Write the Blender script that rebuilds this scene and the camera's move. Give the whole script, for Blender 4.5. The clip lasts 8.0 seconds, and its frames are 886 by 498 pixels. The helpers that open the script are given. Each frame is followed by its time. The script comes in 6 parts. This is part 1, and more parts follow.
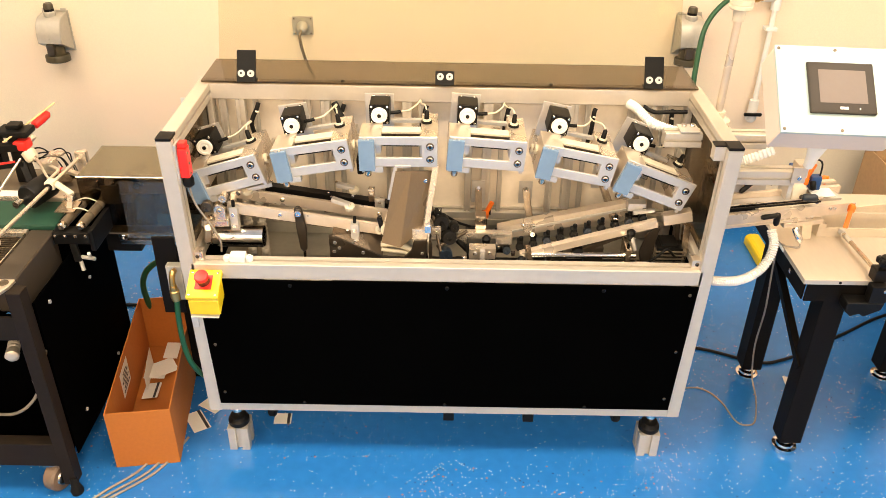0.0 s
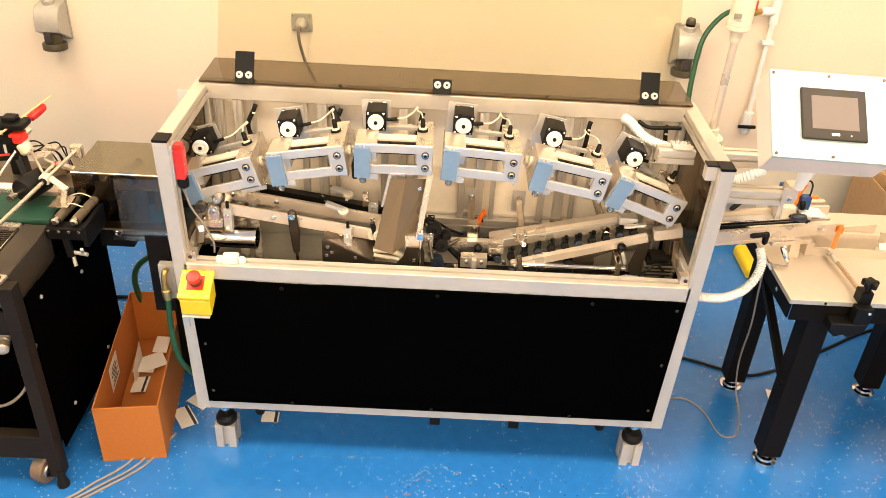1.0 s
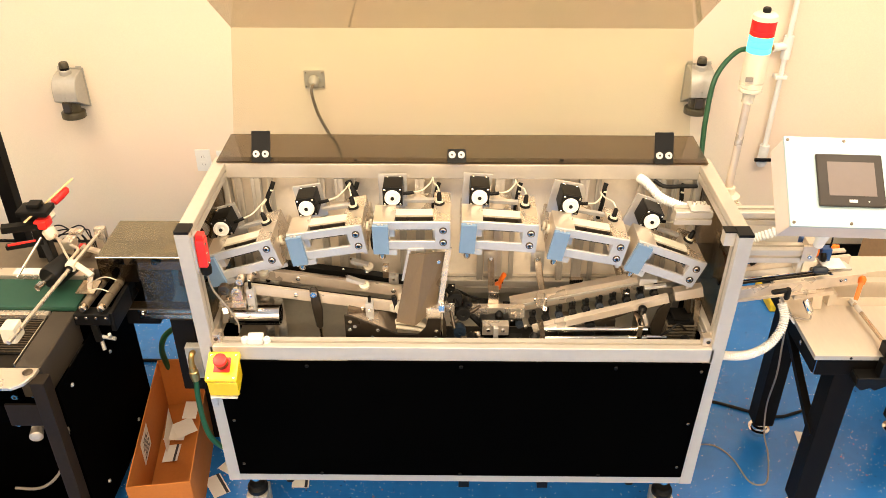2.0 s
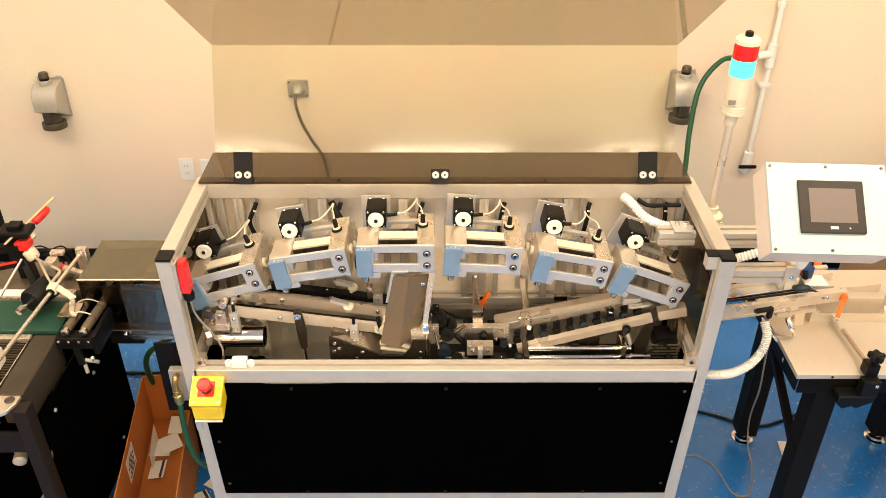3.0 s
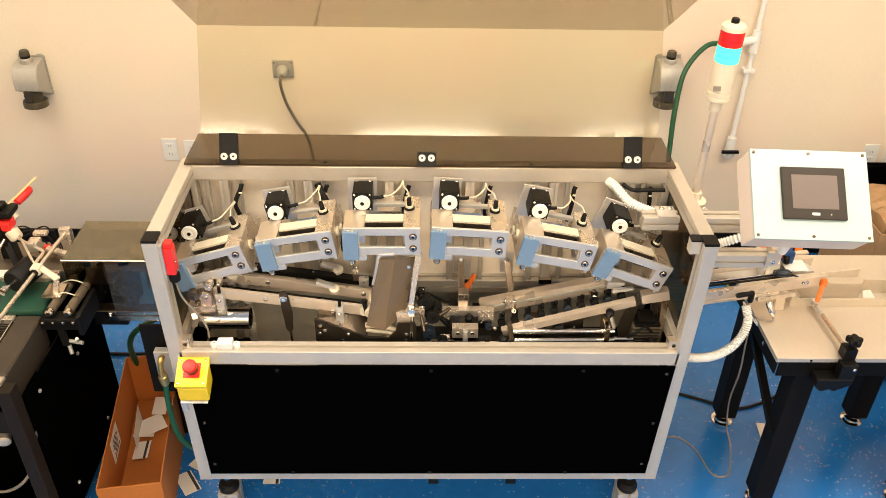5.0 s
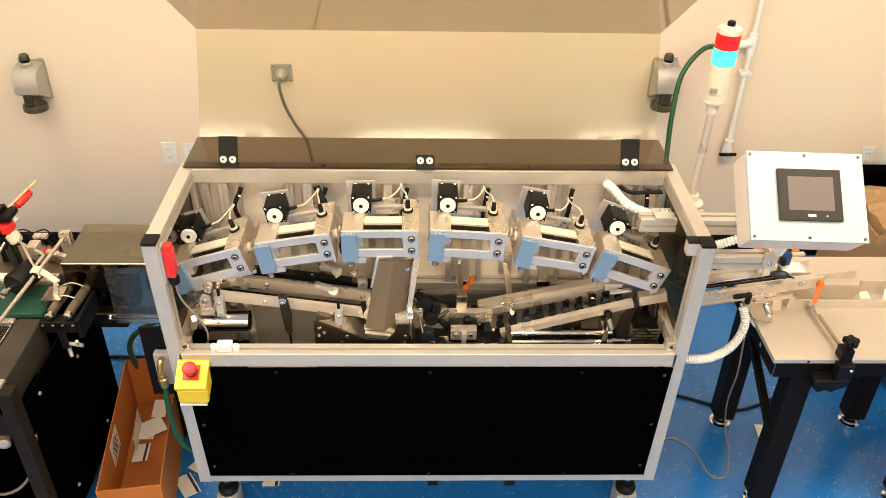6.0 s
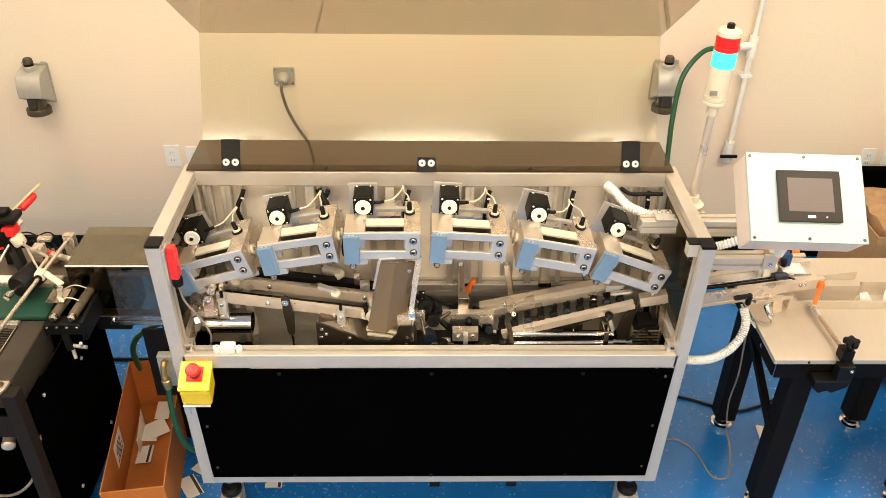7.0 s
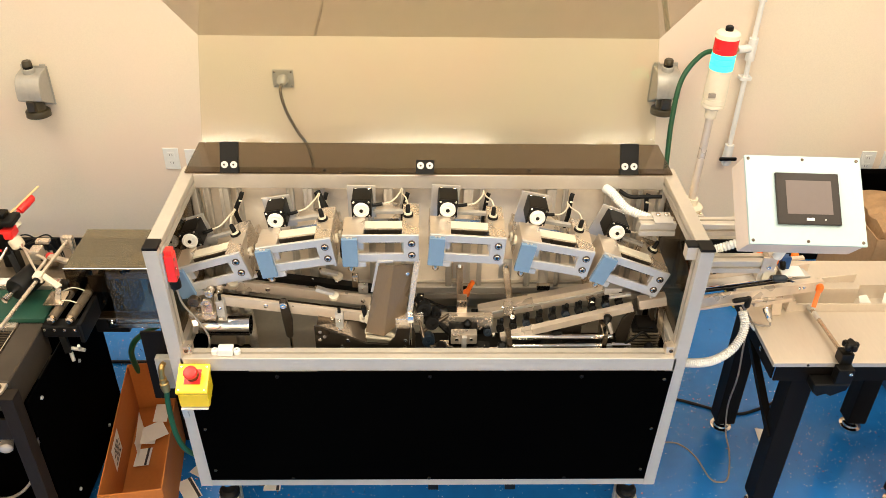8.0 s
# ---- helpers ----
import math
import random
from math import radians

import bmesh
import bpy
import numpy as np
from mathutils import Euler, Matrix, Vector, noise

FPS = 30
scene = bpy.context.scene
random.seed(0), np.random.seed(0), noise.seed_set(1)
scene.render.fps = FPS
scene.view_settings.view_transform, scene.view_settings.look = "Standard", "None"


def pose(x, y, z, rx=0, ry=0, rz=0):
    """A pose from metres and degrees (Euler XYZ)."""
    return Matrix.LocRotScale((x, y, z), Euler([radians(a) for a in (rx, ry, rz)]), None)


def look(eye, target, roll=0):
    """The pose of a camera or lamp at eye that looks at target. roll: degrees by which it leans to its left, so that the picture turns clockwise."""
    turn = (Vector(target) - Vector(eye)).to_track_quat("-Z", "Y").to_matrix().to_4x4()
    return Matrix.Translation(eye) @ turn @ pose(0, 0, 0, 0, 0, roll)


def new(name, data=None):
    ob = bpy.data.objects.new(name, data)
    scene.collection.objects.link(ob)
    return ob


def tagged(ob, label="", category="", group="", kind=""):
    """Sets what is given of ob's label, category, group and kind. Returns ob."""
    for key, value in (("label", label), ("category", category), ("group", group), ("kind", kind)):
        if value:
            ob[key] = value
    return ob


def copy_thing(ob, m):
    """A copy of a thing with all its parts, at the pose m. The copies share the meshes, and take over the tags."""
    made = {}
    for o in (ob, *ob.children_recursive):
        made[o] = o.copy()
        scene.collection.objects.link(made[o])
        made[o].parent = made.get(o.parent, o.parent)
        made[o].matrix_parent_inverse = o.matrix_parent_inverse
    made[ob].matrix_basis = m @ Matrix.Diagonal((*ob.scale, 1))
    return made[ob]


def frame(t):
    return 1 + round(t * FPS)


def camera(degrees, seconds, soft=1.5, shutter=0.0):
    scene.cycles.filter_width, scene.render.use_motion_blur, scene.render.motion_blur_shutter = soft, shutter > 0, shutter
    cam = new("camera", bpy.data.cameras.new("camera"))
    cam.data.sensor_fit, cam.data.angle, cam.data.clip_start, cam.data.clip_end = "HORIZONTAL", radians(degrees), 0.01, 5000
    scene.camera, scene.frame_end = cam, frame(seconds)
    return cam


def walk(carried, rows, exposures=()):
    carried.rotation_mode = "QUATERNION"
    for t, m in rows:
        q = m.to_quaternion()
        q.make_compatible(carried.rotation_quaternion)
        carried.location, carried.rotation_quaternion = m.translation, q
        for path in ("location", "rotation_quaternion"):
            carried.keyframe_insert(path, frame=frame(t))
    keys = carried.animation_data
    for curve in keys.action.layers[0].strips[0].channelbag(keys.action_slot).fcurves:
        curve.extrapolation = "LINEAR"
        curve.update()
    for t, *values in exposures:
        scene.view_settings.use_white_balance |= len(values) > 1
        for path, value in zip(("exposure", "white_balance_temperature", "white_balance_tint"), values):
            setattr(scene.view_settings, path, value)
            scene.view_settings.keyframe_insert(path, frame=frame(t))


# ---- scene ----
cam = camera(55.9, 8.0, soft=0.6)
PATH = [
    (0, (-0.017, -2.021, 2.06), (-0.014, -0.319, 1.01), 1.0),
    (0.5, (-0.015, -2.021, 2.073), (0.003, -0.318, 1.026), 1.1),
    (1, (-0.021, -2.006, 2.119), (0.004, -0.318, 1.046), 3.3),
    (1.2, (-0.024, -1.993, 2.149), (-0.008, -0.29, 1.055), 3.5),
    (1.5, (-0.028, -1.973, 2.199), (-0.075, -0.293, 1.114), 2.5),
    (1.7, (-0.028, -1.949, 2.236), (-0.06, -0.29, 1.155), 2.6),
    (1.8, (-0.027, -1.937, 2.254), (-0.061, -0.29, 1.176), 2.3),
    (2, (-0.027, -1.913, 2.299), (-0.05, -0.222, 1.232), -0.1),
    (2.2, (-0.03, -1.911, 2.331), (-0.045, -0.207, 1.284), -0.5),
    (3.3, (-0.01, -1.837, 2.398), (0.009, -0.179, 1.279), 0.4),
    (3.5, (-0.017, -1.841, 2.4), (0.012, -0.188, 1.274), 0.6),
    (4, (-0.025, -1.84, 2.396), (0.017, -0.2, 1.252), 1.1),
    (4.5, (-0.026, -1.847, 2.398), (0.021, -0.205, 1.258), 1.3),
    (6, (-0.024, -1.867, 2.403), (0.026, -0.216, 1.275), 1.2),
    (6.5, (-0.023, -1.872, 2.406), (0.026, -0.221, 1.279), 1.2),
    (7, (-0.023, -1.879, 2.408), (0.022, -0.224, 1.285), 1.0),
    (7.5, (-0.02, -1.876, 2.406), (0.025, -0.219, 1.287), 1.1),
    (8, (-0.017, -1.877, 2.406), (0.027, -0.219, 1.289), 1.0),
]
walk(cam, [(t, look(eye, target, roll)) for t, eye, target, roll in PATH],
     [(0, -0.13, 6850, 8), (1.6, -0.11, 6850, 8), (2.2, -0.22, 6650, 7), (3.3, -0.46, 6650, 7), (6, -0.48, 6250, 5), (8, -0.48, 6150, 4)])

# ---- world, lamps, exposure ----
world = bpy.data.worlds.new("room_air")
world.use_nodes = True
scene.world = world
world.node_tree.nodes["Background"].inputs[0].default_value = (1.0, 0.95, 0.88, 1)
world.node_tree.nodes["Background"].inputs[1].default_value = 0.05
LAMP_COLOUR = (1.0, 0.81, 0.60)
LAMP_SPOTS = [(lx, ly, power) for ly, power in ((0.75, 11), (-0.5, 50), (-3.75, 100)) for lx in (-1.9, 0.0, 1.95)]
CEILING = 3.0
for lx, ly, power in LAMP_SPOTS:
    lamp = bpy.data.lights.new("ceiling_lamp", "AREA")
    lamp.shape, lamp.size, lamp.size_y = "RECTANGLE", 1.15, 0.55
    lamp.energy, lamp.color = power, LAMP_COLOUR
    ob = new("ceiling_lamp", lamp)
    ob.matrix_world = pose(lx, ly, CEILING - 0.035)


# ---- materials ----
def mat(name, colour, rough=0.5, metal=0.0, var=0.12, grain=60.0, blotch=4.0, bump=0.05, stretch=(1, 1, 1), coat=0.0, rvar=0.15, spec=0.5):
    m = bpy.data.materials.new(name)
    m.use_nodes = True
    nt = m.node_tree
    n, l = nt.nodes, nt.links
    b = n["Principled BSDF"]
    b.inputs["Metallic"].default_value = metal
    b.inputs["Coat Weight"].default_value = coat
    b.inputs["Specular IOR Level"].default_value = spec
    co = n.new("ShaderNodeTexCoord")
    mp = n.new("ShaderNodeMapping")
    mp.inputs["Scale"].default_value = stretch
    l.new(co.outputs["Object"], mp.inputs["Vector"])
    fine, wide = n.new("ShaderNodeTexNoise"), n.new("ShaderNodeTexNoise")
    fine.inputs["Scale"].default_value, fine.inputs["Detail"].default_value = grain, 4
    wide.inputs["Scale"].default_value, wide.inputs["Detail"].default_value = blotch, 3
    l.new(mp.outputs[0], fine.inputs["Vector"])
    l.new(co.outputs["Object"], wide.inputs["Vector"])
    mix = n.new("ShaderNodeMix")
    mix.data_type = "FLOAT"
    mix.inputs[0].default_value = 0.5
    l.new(fine.outputs[0], mix.inputs[2])
    l.new(wide.outputs[0], mix.inputs[3])
    ramp = n.new("ShaderNodeMapRange")
    ramp.inputs[1].default_value, ramp.inputs[2].default_value = 0.3, 0.7
    ramp.inputs[3].default_value, ramp.inputs[4].default_value = 1 - var, 1 + var
    l.new(mix.outputs[0], ramp.inputs[0])
    tint = n.new("ShaderNodeVectorMath")
    tint.operation = "SCALE"
    tint.inputs[0].default_value = colour
    l.new(ramp.outputs[0], tint.inputs["Scale"])
    l.new(tint.outputs[0], b.inputs["Base Color"])
    rr = n.new("ShaderNodeMapRange")
    rr.inputs[1].default_value, rr.inputs[2].default_value = 0.3, 0.7
    rr.inputs[3].default_value, rr.inputs[4].default_value = max(0.02, rough * (1 - rvar)), min(1, rough * (1 + rvar))
    l.new(wide.outputs[0], rr.inputs[0])
    l.new(rr.outputs[0], b.inputs["Roughness"])
    if bump:
        bp = n.new("ShaderNodeBump")
        bp.inputs["Strength"].default_value, bp.inputs["Distance"].default_value = bump, 0.002
        l.new(fine.outputs[0], bp.inputs["Height"])
        l.new(bp.outputs[0], b.inputs["Normal"])
    return m


def sheet_glass(name, tint, gloss_rough=0.03, haze=0.0, haze_colour=(0.3, 0.3, 0.3), gloss=0.03):
    m = bpy.data.materials.new(name)
    m.use_nodes = True
    nt = m.node_tree
    n, l = nt.nodes, nt.links
    n.remove(n["Principled BSDF"])
    tr, gl, mx = n.new("ShaderNodeBsdfTransparent"), n.new("ShaderNodeBsdfGlossy"), n.new("ShaderNodeMixShader")
    tr.inputs[0].default_value = (*tint, 1)
    gl.inputs["Roughness"].default_value = gloss_rough
    lw, pw, sc = n.new("ShaderNodeLayerWeight"), n.new("ShaderNodeMath"), n.new("ShaderNodeMath")
    lw.inputs[0].default_value = 0.5
    pw.operation, pw.inputs[1].default_value = "POWER", 4.0
    sc.operation, sc.inputs[1].default_value, sc.inputs[2].default_value = "MULTIPLY_ADD", 0.8, gloss
    l.new(lw.outputs["Facing"], pw.inputs[0])
    l.new(pw.outputs[0], sc.inputs[0])
    l.new(sc.outputs[0], mx.inputs[0])
    if haze:
        # a diffuse layer in haze_colour mixed into the clear sheet
        diffuse_layer, film = n.new("ShaderNodeBsdfDiffuse"), n.new("ShaderNodeMixShader")
        diffuse_layer.inputs[0].default_value = (*haze_colour, 1)
        film.inputs[0].default_value = haze
        l.new(tr.outputs[0], film.inputs[1])
        l.new(diffuse_layer.outputs[0], film.inputs[2])
        l.new(film.outputs[0], mx.inputs[1])
    else:
        l.new(tr.outputs[0], mx.inputs[1])
    l.new(gl.outputs[0], mx.inputs[2])
    l.new(mx.outputs[0], n["Material Output"].inputs[0])
    return m


def glow(name, colour, strength, base=(0.5, 0.5, 0.5)):
    m = bpy.data.materials.new(name)
    m.use_nodes = True
    b = m.node_tree.nodes["Principled BSDF"]
    b.inputs["Base Color"].default_value = (*base, 1)
    b.inputs["Roughness"].default_value = 0.25
    b.inputs["Emission Color"].default_value = (*colour, 1)
    b.inputs["Emission Strength"].default_value = strength
    return m


def floor_paint():
    m = mat("blue_epoxy_floor", (0.018, 0.165, 0.52), 0.2, var=0.1, grain=25, blotch=1.3, bump=0.03)
    nt = m.node_tree
    n, l = nt.nodes, nt.links
    b = n["Principled BSDF"]
    base = b.inputs["Base Color"].links[0].from_socket
    geo = n.new("ShaderNodeNewGeometry")
    patch = n.new("ShaderNodeTexNoise")
    patch.inputs["Scale"].default_value = 2.2
    l.new(geo.outputs["Position"], patch.inputs["Vector"])
    for scale, limit, share, colour in ((112, 0.26, 0.935, (0.40, 0.49, 0.54, 1)), (165, 0.28, 0.95, (0.72, 0.73, 0.70, 1)), (100, 0.25, 0.98, (0.02, 0.02, 0.025, 1)), (70, 0.24, 0.985, (0.4, 0.14, 0.05, 1))):
        v = n.new("ShaderNodeTexVoronoi")
        v.inputs["Scale"].default_value = scale
        l.new(geo.outputs["Position"], v.inputs["Vector"])
        near = n.new("ShaderNodeMath")
        near.operation = "LESS_THAN"
        near.inputs[1].default_value = limit
        l.new(v.outputs["Distance"], near.inputs[0])
        sep = n.new("ShaderNodeSeparateColor")
        l.new(v.outputs["Color"], sep.inputs[0])
        add = n.new("ShaderNodeMath")
        add.operation = "MULTIPLY_ADD"
        add.inputs[1].default_value, add.inputs[2].default_value = 0.35, -0.175
        l.new(patch.outputs[0], add.inputs[0])
        tot = n.new("ShaderNodeMath")
        l.new(sep.outputs[0], tot.inputs[0])
        l.new(add.outputs[0], tot.inputs[1])
        few = n.new("ShaderNodeMath")
        few.operation = "GREATER_THAN"
        few.inputs[1].default_value = share
        l.new(tot.outputs[0], few.inputs[0])
        both = n.new("ShaderNodeMath")
        both.operation = "MULTIPLY"
        l.new(near.outputs[0], both.inputs[0])
        l.new(few.outputs[0], both.inputs[1])
        mx = n.new("ShaderNodeMix")
        mx.data_type = "RGBA"
        l.new(both.outputs[0], mx.inputs[0])
        l.new(base, mx.inputs[6])
        mx.inputs[7].default_value = colour
        base = mx.outputs[2]
    l.new(base, b.inputs["Base Color"])
    return m


M_WALL = mat("cream_wall_paint", (0.80, 0.712, 0.555), 0.5, var=0.06, grain=180, blotch=1.1, bump=0.015)


def reflected_tint(m, other, scale):
    """Drifts a surface's colour towards a second hue over wide soft patches, painting in reflected light."""
    n, l = m.node_tree.nodes, m.node_tree.links
    b = n["Principled BSDF"]
    first = b.inputs["Base Color"].links[0].from_socket
    geo, wide, ramp, mx = n.new("ShaderNodeNewGeometry"), n.new("ShaderNodeTexNoise"), n.new("ShaderNodeMapRange"), n.new("ShaderNodeMix")
    wide.inputs["Scale"].default_value, wide.inputs["Detail"].default_value = scale, 5
    ramp.inputs[1].default_value, ramp.inputs[2].default_value = 0.4, 0.68
    mx.data_type = "RGBA"
    mx.inputs[7].default_value = (*other, 1)
    l.new(geo.outputs["Position"], wide.inputs["Vector"])
    l.new(wide.outputs[0], ramp.inputs[0])
    l.new(ramp.outputs[0], mx.inputs[0])
    l.new(first, mx.inputs[6])
    l.new(mx.outputs[2], b.inputs["Base Color"])


# pinkish patches painted into the wall colour for reflected light
reflected_tint(M_WALL, (0.85, 0.69, 0.56), 1.6)
M_CEIL = mat("white_ceiling", (0.8, 0.78, 0.74), 0.8, var=0.05)
M_FLOOR = floor_paint()
M_BASEB = mat("black_vinyl", (0.008, 0.0075, 0.007), 0.5, spec=0.1)
M_ALU = mat("anodised_aluminium", (0.60, 0.55, 0.475), 0.4, 0.45, var=0.05, grain=40, bump=0.02)
M_PLATE = mat("machined_aluminium", (0.70, 0.615, 0.515), 0.28, 0.75, var=0.07, grain=30, blotch=9, stretch=(1, 14, 1), bump=0.02)
M_WARM = mat("brushed_bar_aluminium", (0.66, 0.565, 0.46), 0.3, 0.45, var=0.08, grain=26, blotch=8, stretch=(1, 10, 1), bump=0.03)
M_FACE = mat("bright_milled_face", (0.60, 0.575, 0.54), 0.34, 0.5, var=0.06, grain=60, bump=0.03)
M_STEEL = mat("bare_steel", (0.60, 0.515, 0.42), 0.22, 1.0, var=0.14, grain=24, blotch=7, stretch=(1, 1, 10), bump=0.05)
M_DARKSTEEL = mat("dark_brushed_steel", (0.13, 0.10, 0.072), 0.3, 0.8, var=0.14, grain=30, blotch=6, bump=0.03)
M_CHUTE = mat("brushed_dark_stainless", (0.19, 0.135, 0.08), 0.3, 0.4, var=0.08, grain=40, blotch=3, stretch=(8, 8, 1), bump=0.02)
M_CHROME = mat("polished_chrome", (0.82, 0.80, 0.77), 0.1, 1.0, var=0.04, bump=0.0)
M_BLUE = mat("pale_blue_plastic", (0.165, 0.265, 0.40), 0.42, 0.0, var=0.06)
M_BLACK = mat("black_plastic", (0.005, 0.0045, 0.004), 0.42, var=0.2, bump=0.04, spec=0.2)
M_PANEL = mat("black_panel_paint", (0.0008, 0.0008, 0.0008), 0.6, var=0.3, grain=240, bump=0.03, spec=0.004)
M_RUBBER = mat("black_rubber", (0.007, 0.0065, 0.006), 0.55, var=0.2, spec=0.2)
M_CREAM = mat("cream_nylon", (0.66, 0.60, 0.47), 0.45, var=0.06)
M_WHITE = mat("white_plastic", (0.80, 0.80, 0.77), 0.35, var=0.03)
M_BOXWHITE = mat("white_enclosure_plastic", (0.40, 0.515, 0.52), 0.4, var=0.02)
M_GREYPAN = mat("grey_painted_steel", (0.44, 0.41, 0.335), 0.4, 0.0, var=0.08, blotch=5)
M_BACK = mat("pale_back_panel", (0.88, 0.78, 0.64), 0.25, 0.0, var=0.05, blotch=3)
M_YELLOW = mat("yellow_plastic", (0.86, 0.62, 0.02), 0.35, var=0.04)
M_RED = mat("red_plastic", (0.75, 0.025, 0.02), 0.35, var=0.05)
M_ORANGE = mat("orange_plastic", (0.85, 0.17, 0.01), 0.4, var=0.05)
M_GREEN = mat("green_rubber_hose", (0.008, 0.075, 0.028), 0.4, var=0.1)
M_BELT = mat("green_conveyor_belt", (0.008, 0.055, 0.033), 0.55, var=0.15, grain=200)
M_CARD = mat("brown_cardboard", (0.45, 0.145, 0.022), 0.8, var=0.08, grain=90, blotch=5, bump=0.06)
M_CONDUIT = mat("pale_grey_conduit", (0.50, 0.45, 0.37), 0.45)
M_BROWNBLACK = mat("blackened_steel", (0.045, 0.035, 0.025), 0.3, 0.5, var=0.15, spec=0.4)
M_KRAFT = mat("tan_kraft_paper", (0.42, 0.26, 0.13), 0.8, var=0.12)
M_ROLLER = mat("dull_roller_coating", (0.17, 0.135, 0.095), 0.35, 0.4, var=0.14, blotch=8)
M_HOOD = sheet_glass("olive_smoked_acrylic", (0.52, 0.48, 0.37), 0.05, 0.3, (0.30, 0.255, 0.17))
M_HOODFRONT = sheet_glass("light_smoked_acrylic", (0.60, 0.55, 0.47), 0.04, gloss=0.04)
M_PAPER = mat("white_paper", (0.78, 0.76, 0.70), 0.7, var=0.04)
M_INK = mat("black_ink", (0.02, 0.02, 0.025), 0.6)
M_CARTBROWN = mat("brown_grey_painted_steel", (0.017, 0.0125, 0.009), 0.5, 0.0, var=0.16, blotch=6, spec=0.12)
M_COVER = mat("brown_grey_cover_paint", (0.06, 0.048, 0.036), 0.42, 0.2, var=0.1, blotch=5, spec=0.3)
M_TABLE = mat("stainless_table_top", (0.66, 0.585, 0.485), 0.42, 0.6, var=0.04, grain=22, blotch=3, stretch=(5, 1, 1), bump=0.015)
M_LEG = mat("black_powder_coat", (0.006, 0.0048, 0.004), 0.5, var=0.2, grain=300, bump=0.05, spec=0.1)
M_GREYCOVER = mat("grey_cast_metal", (0.46, 0.44, 0.39), 0.42, 0.35, var=0.1)
M_GREYCABLE = mat("grey_cable_sheath", (0.27, 0.235, 0.195), 0.5)
M_BRASS = mat("brass_fitting", (0.55, 0.36, 0.13), 0.3, 0.9)
M_WOOD = mat("bare_wood", (0.62, 0.45, 0.22), 0.6, var=0.15, stretch=(1, 20, 1))
M_SCREEN = mat("grey_switched_screen", (0.16, 0.13, 0.12), 0.3, var=0.03, bump=0, spec=0.12)
M_BEZEL = mat("dark_bezel", (0.035, 0.028, 0.023), 0.45, var=0.08, spec=0.2)
M_SMOKE = sheet_glass("smoked_acrylic", (0.50, 0.44, 0.365), 0.05)
M_SMOKE2 = sheet_glass("clear_tinted_acrylic", (0.93, 0.915, 0.835), 0.1, gloss=0.03)
# darker tint than the lower sheet, standing for dark reflections in it
M_LIDTOP = sheet_glass("darkened_lid_acrylic", (0.83, 0.785, 0.69), 0.008, gloss=0.07)
M_SMOKE4 = sheet_glass("dark_tinted_acrylic", (0.40, 0.34, 0.255), 0.04)
M_BLUEPART = mat("blue_rubber_roller", (0.006, 0.014, 0.026), 0.4)
M_REDGLASS = mat("red_lens", (0.65, 0.015, 0.015), 0.15)
# white plastic coloured pinker and darker to show warm light on it
M_BOXBODY = mat("warm_tinted_white_plastic", (0.70, 0.60, 0.53), 0.35, var=0.03)
M_OLIVEPLUG = mat("olive_black_plastic", (0.05, 0.04, 0.02), 0.4, var=0.1)
M_GREENGLOW = glow("lit_green_lens", (0.035, 0.9, 0.42), 2.2, (0.1, 0.5, 0.4))
M_DIFFUSER = glow("lit_diffuser", LAMP_COLOUR, 3.0, (0.8, 0.8, 0.8))

# ---- building helpers ----
BASE = {}


def thing(name, label, category, at=(0, 0, 0), group=""):
    ob = new(name)
    ob.empty_display_size = 0.05
    ob.location = at
    BASE[ob] = Vector(at)
    return tagged(ob, label, category, group)


def part(name, bm, material, parent, label=""):
    """One mesh under a thing or a part; bm is in world places."""
    off = BASE[parent]
    bmesh.ops.translate(bm, vec=-off, verts=bm.verts)
    ob = new(name, bpy.data.meshes.new(name))
    bm.to_mesh(ob.data)
    bm.free()
    ob.data.materials.append(material)
    ob.parent = parent
    BASE[ob] = off
    return tagged(ob, label)


def lone(name, bm, material, label, category, at, group="", kind=""):
    """A thing of one mesh."""
    bmesh.ops.translate(bm, vec=-Vector(at), verts=bm.verts)
    ob = new(name, bpy.data.meshes.new(name))
    bm.to_mesh(ob.data)
    bm.free()
    ob.data.materials.append(material)
    ob.location = at
    BASE[ob] = Vector(at)
    return tagged(ob, label, category, group, kind)


def setting(name, bm, material, label="", category=""):
    ob = lone(name, bm, material, label, category, (0, 0, 0), kind="structure")
    return ob


def box(x0, x1, y0, y1, z0, z1, bevel=0.002, m=None):
    bm = bmesh.new()
    bmesh.ops.create_cube(bm, size=1)
    for v in bm.verts:
        v.co = Vector((x0 + (v.co.x + 0.5) * (x1 - x0), y0 + (v.co.y + 0.5) * (y1 - y0), z0 + (v.co.z + 0.5) * (z1 - z0)))
    if bevel:
        bmesh.ops.bevel(bm, geom=bm.edges[:], offset=bevel, segments=2, profile=0.7, affect="EDGES")
    if m:
        bmesh.ops.transform(bm, matrix=m, verts=bm.verts)
    return bm


def join(*bms):
    out = bmesh.new()
    for b in bms:
        me = bpy.data.meshes.new("tmp")
        b.to_mesh(me)
        b.free()
        out.from_mesh(me)
        bpy.data.meshes.remove(me)
    return out


def smooth(bm, angle=40):
    for f in bm.faces:
        f.smooth = True
    for e in bm.edges:
        if len(e.link_faces) == 2 and e.calc_face_angle(0) > radians(angle):
            e.smooth = False
    return bm


def axes(d):
    d = Vector(d).normalized()
    up = Vector((0, 0, 1)) if abs(d.z) < 0.95 else Vector((0, 1, 0))
    u = d.cross(up).normalized()
    return d, u, u.cross(d)


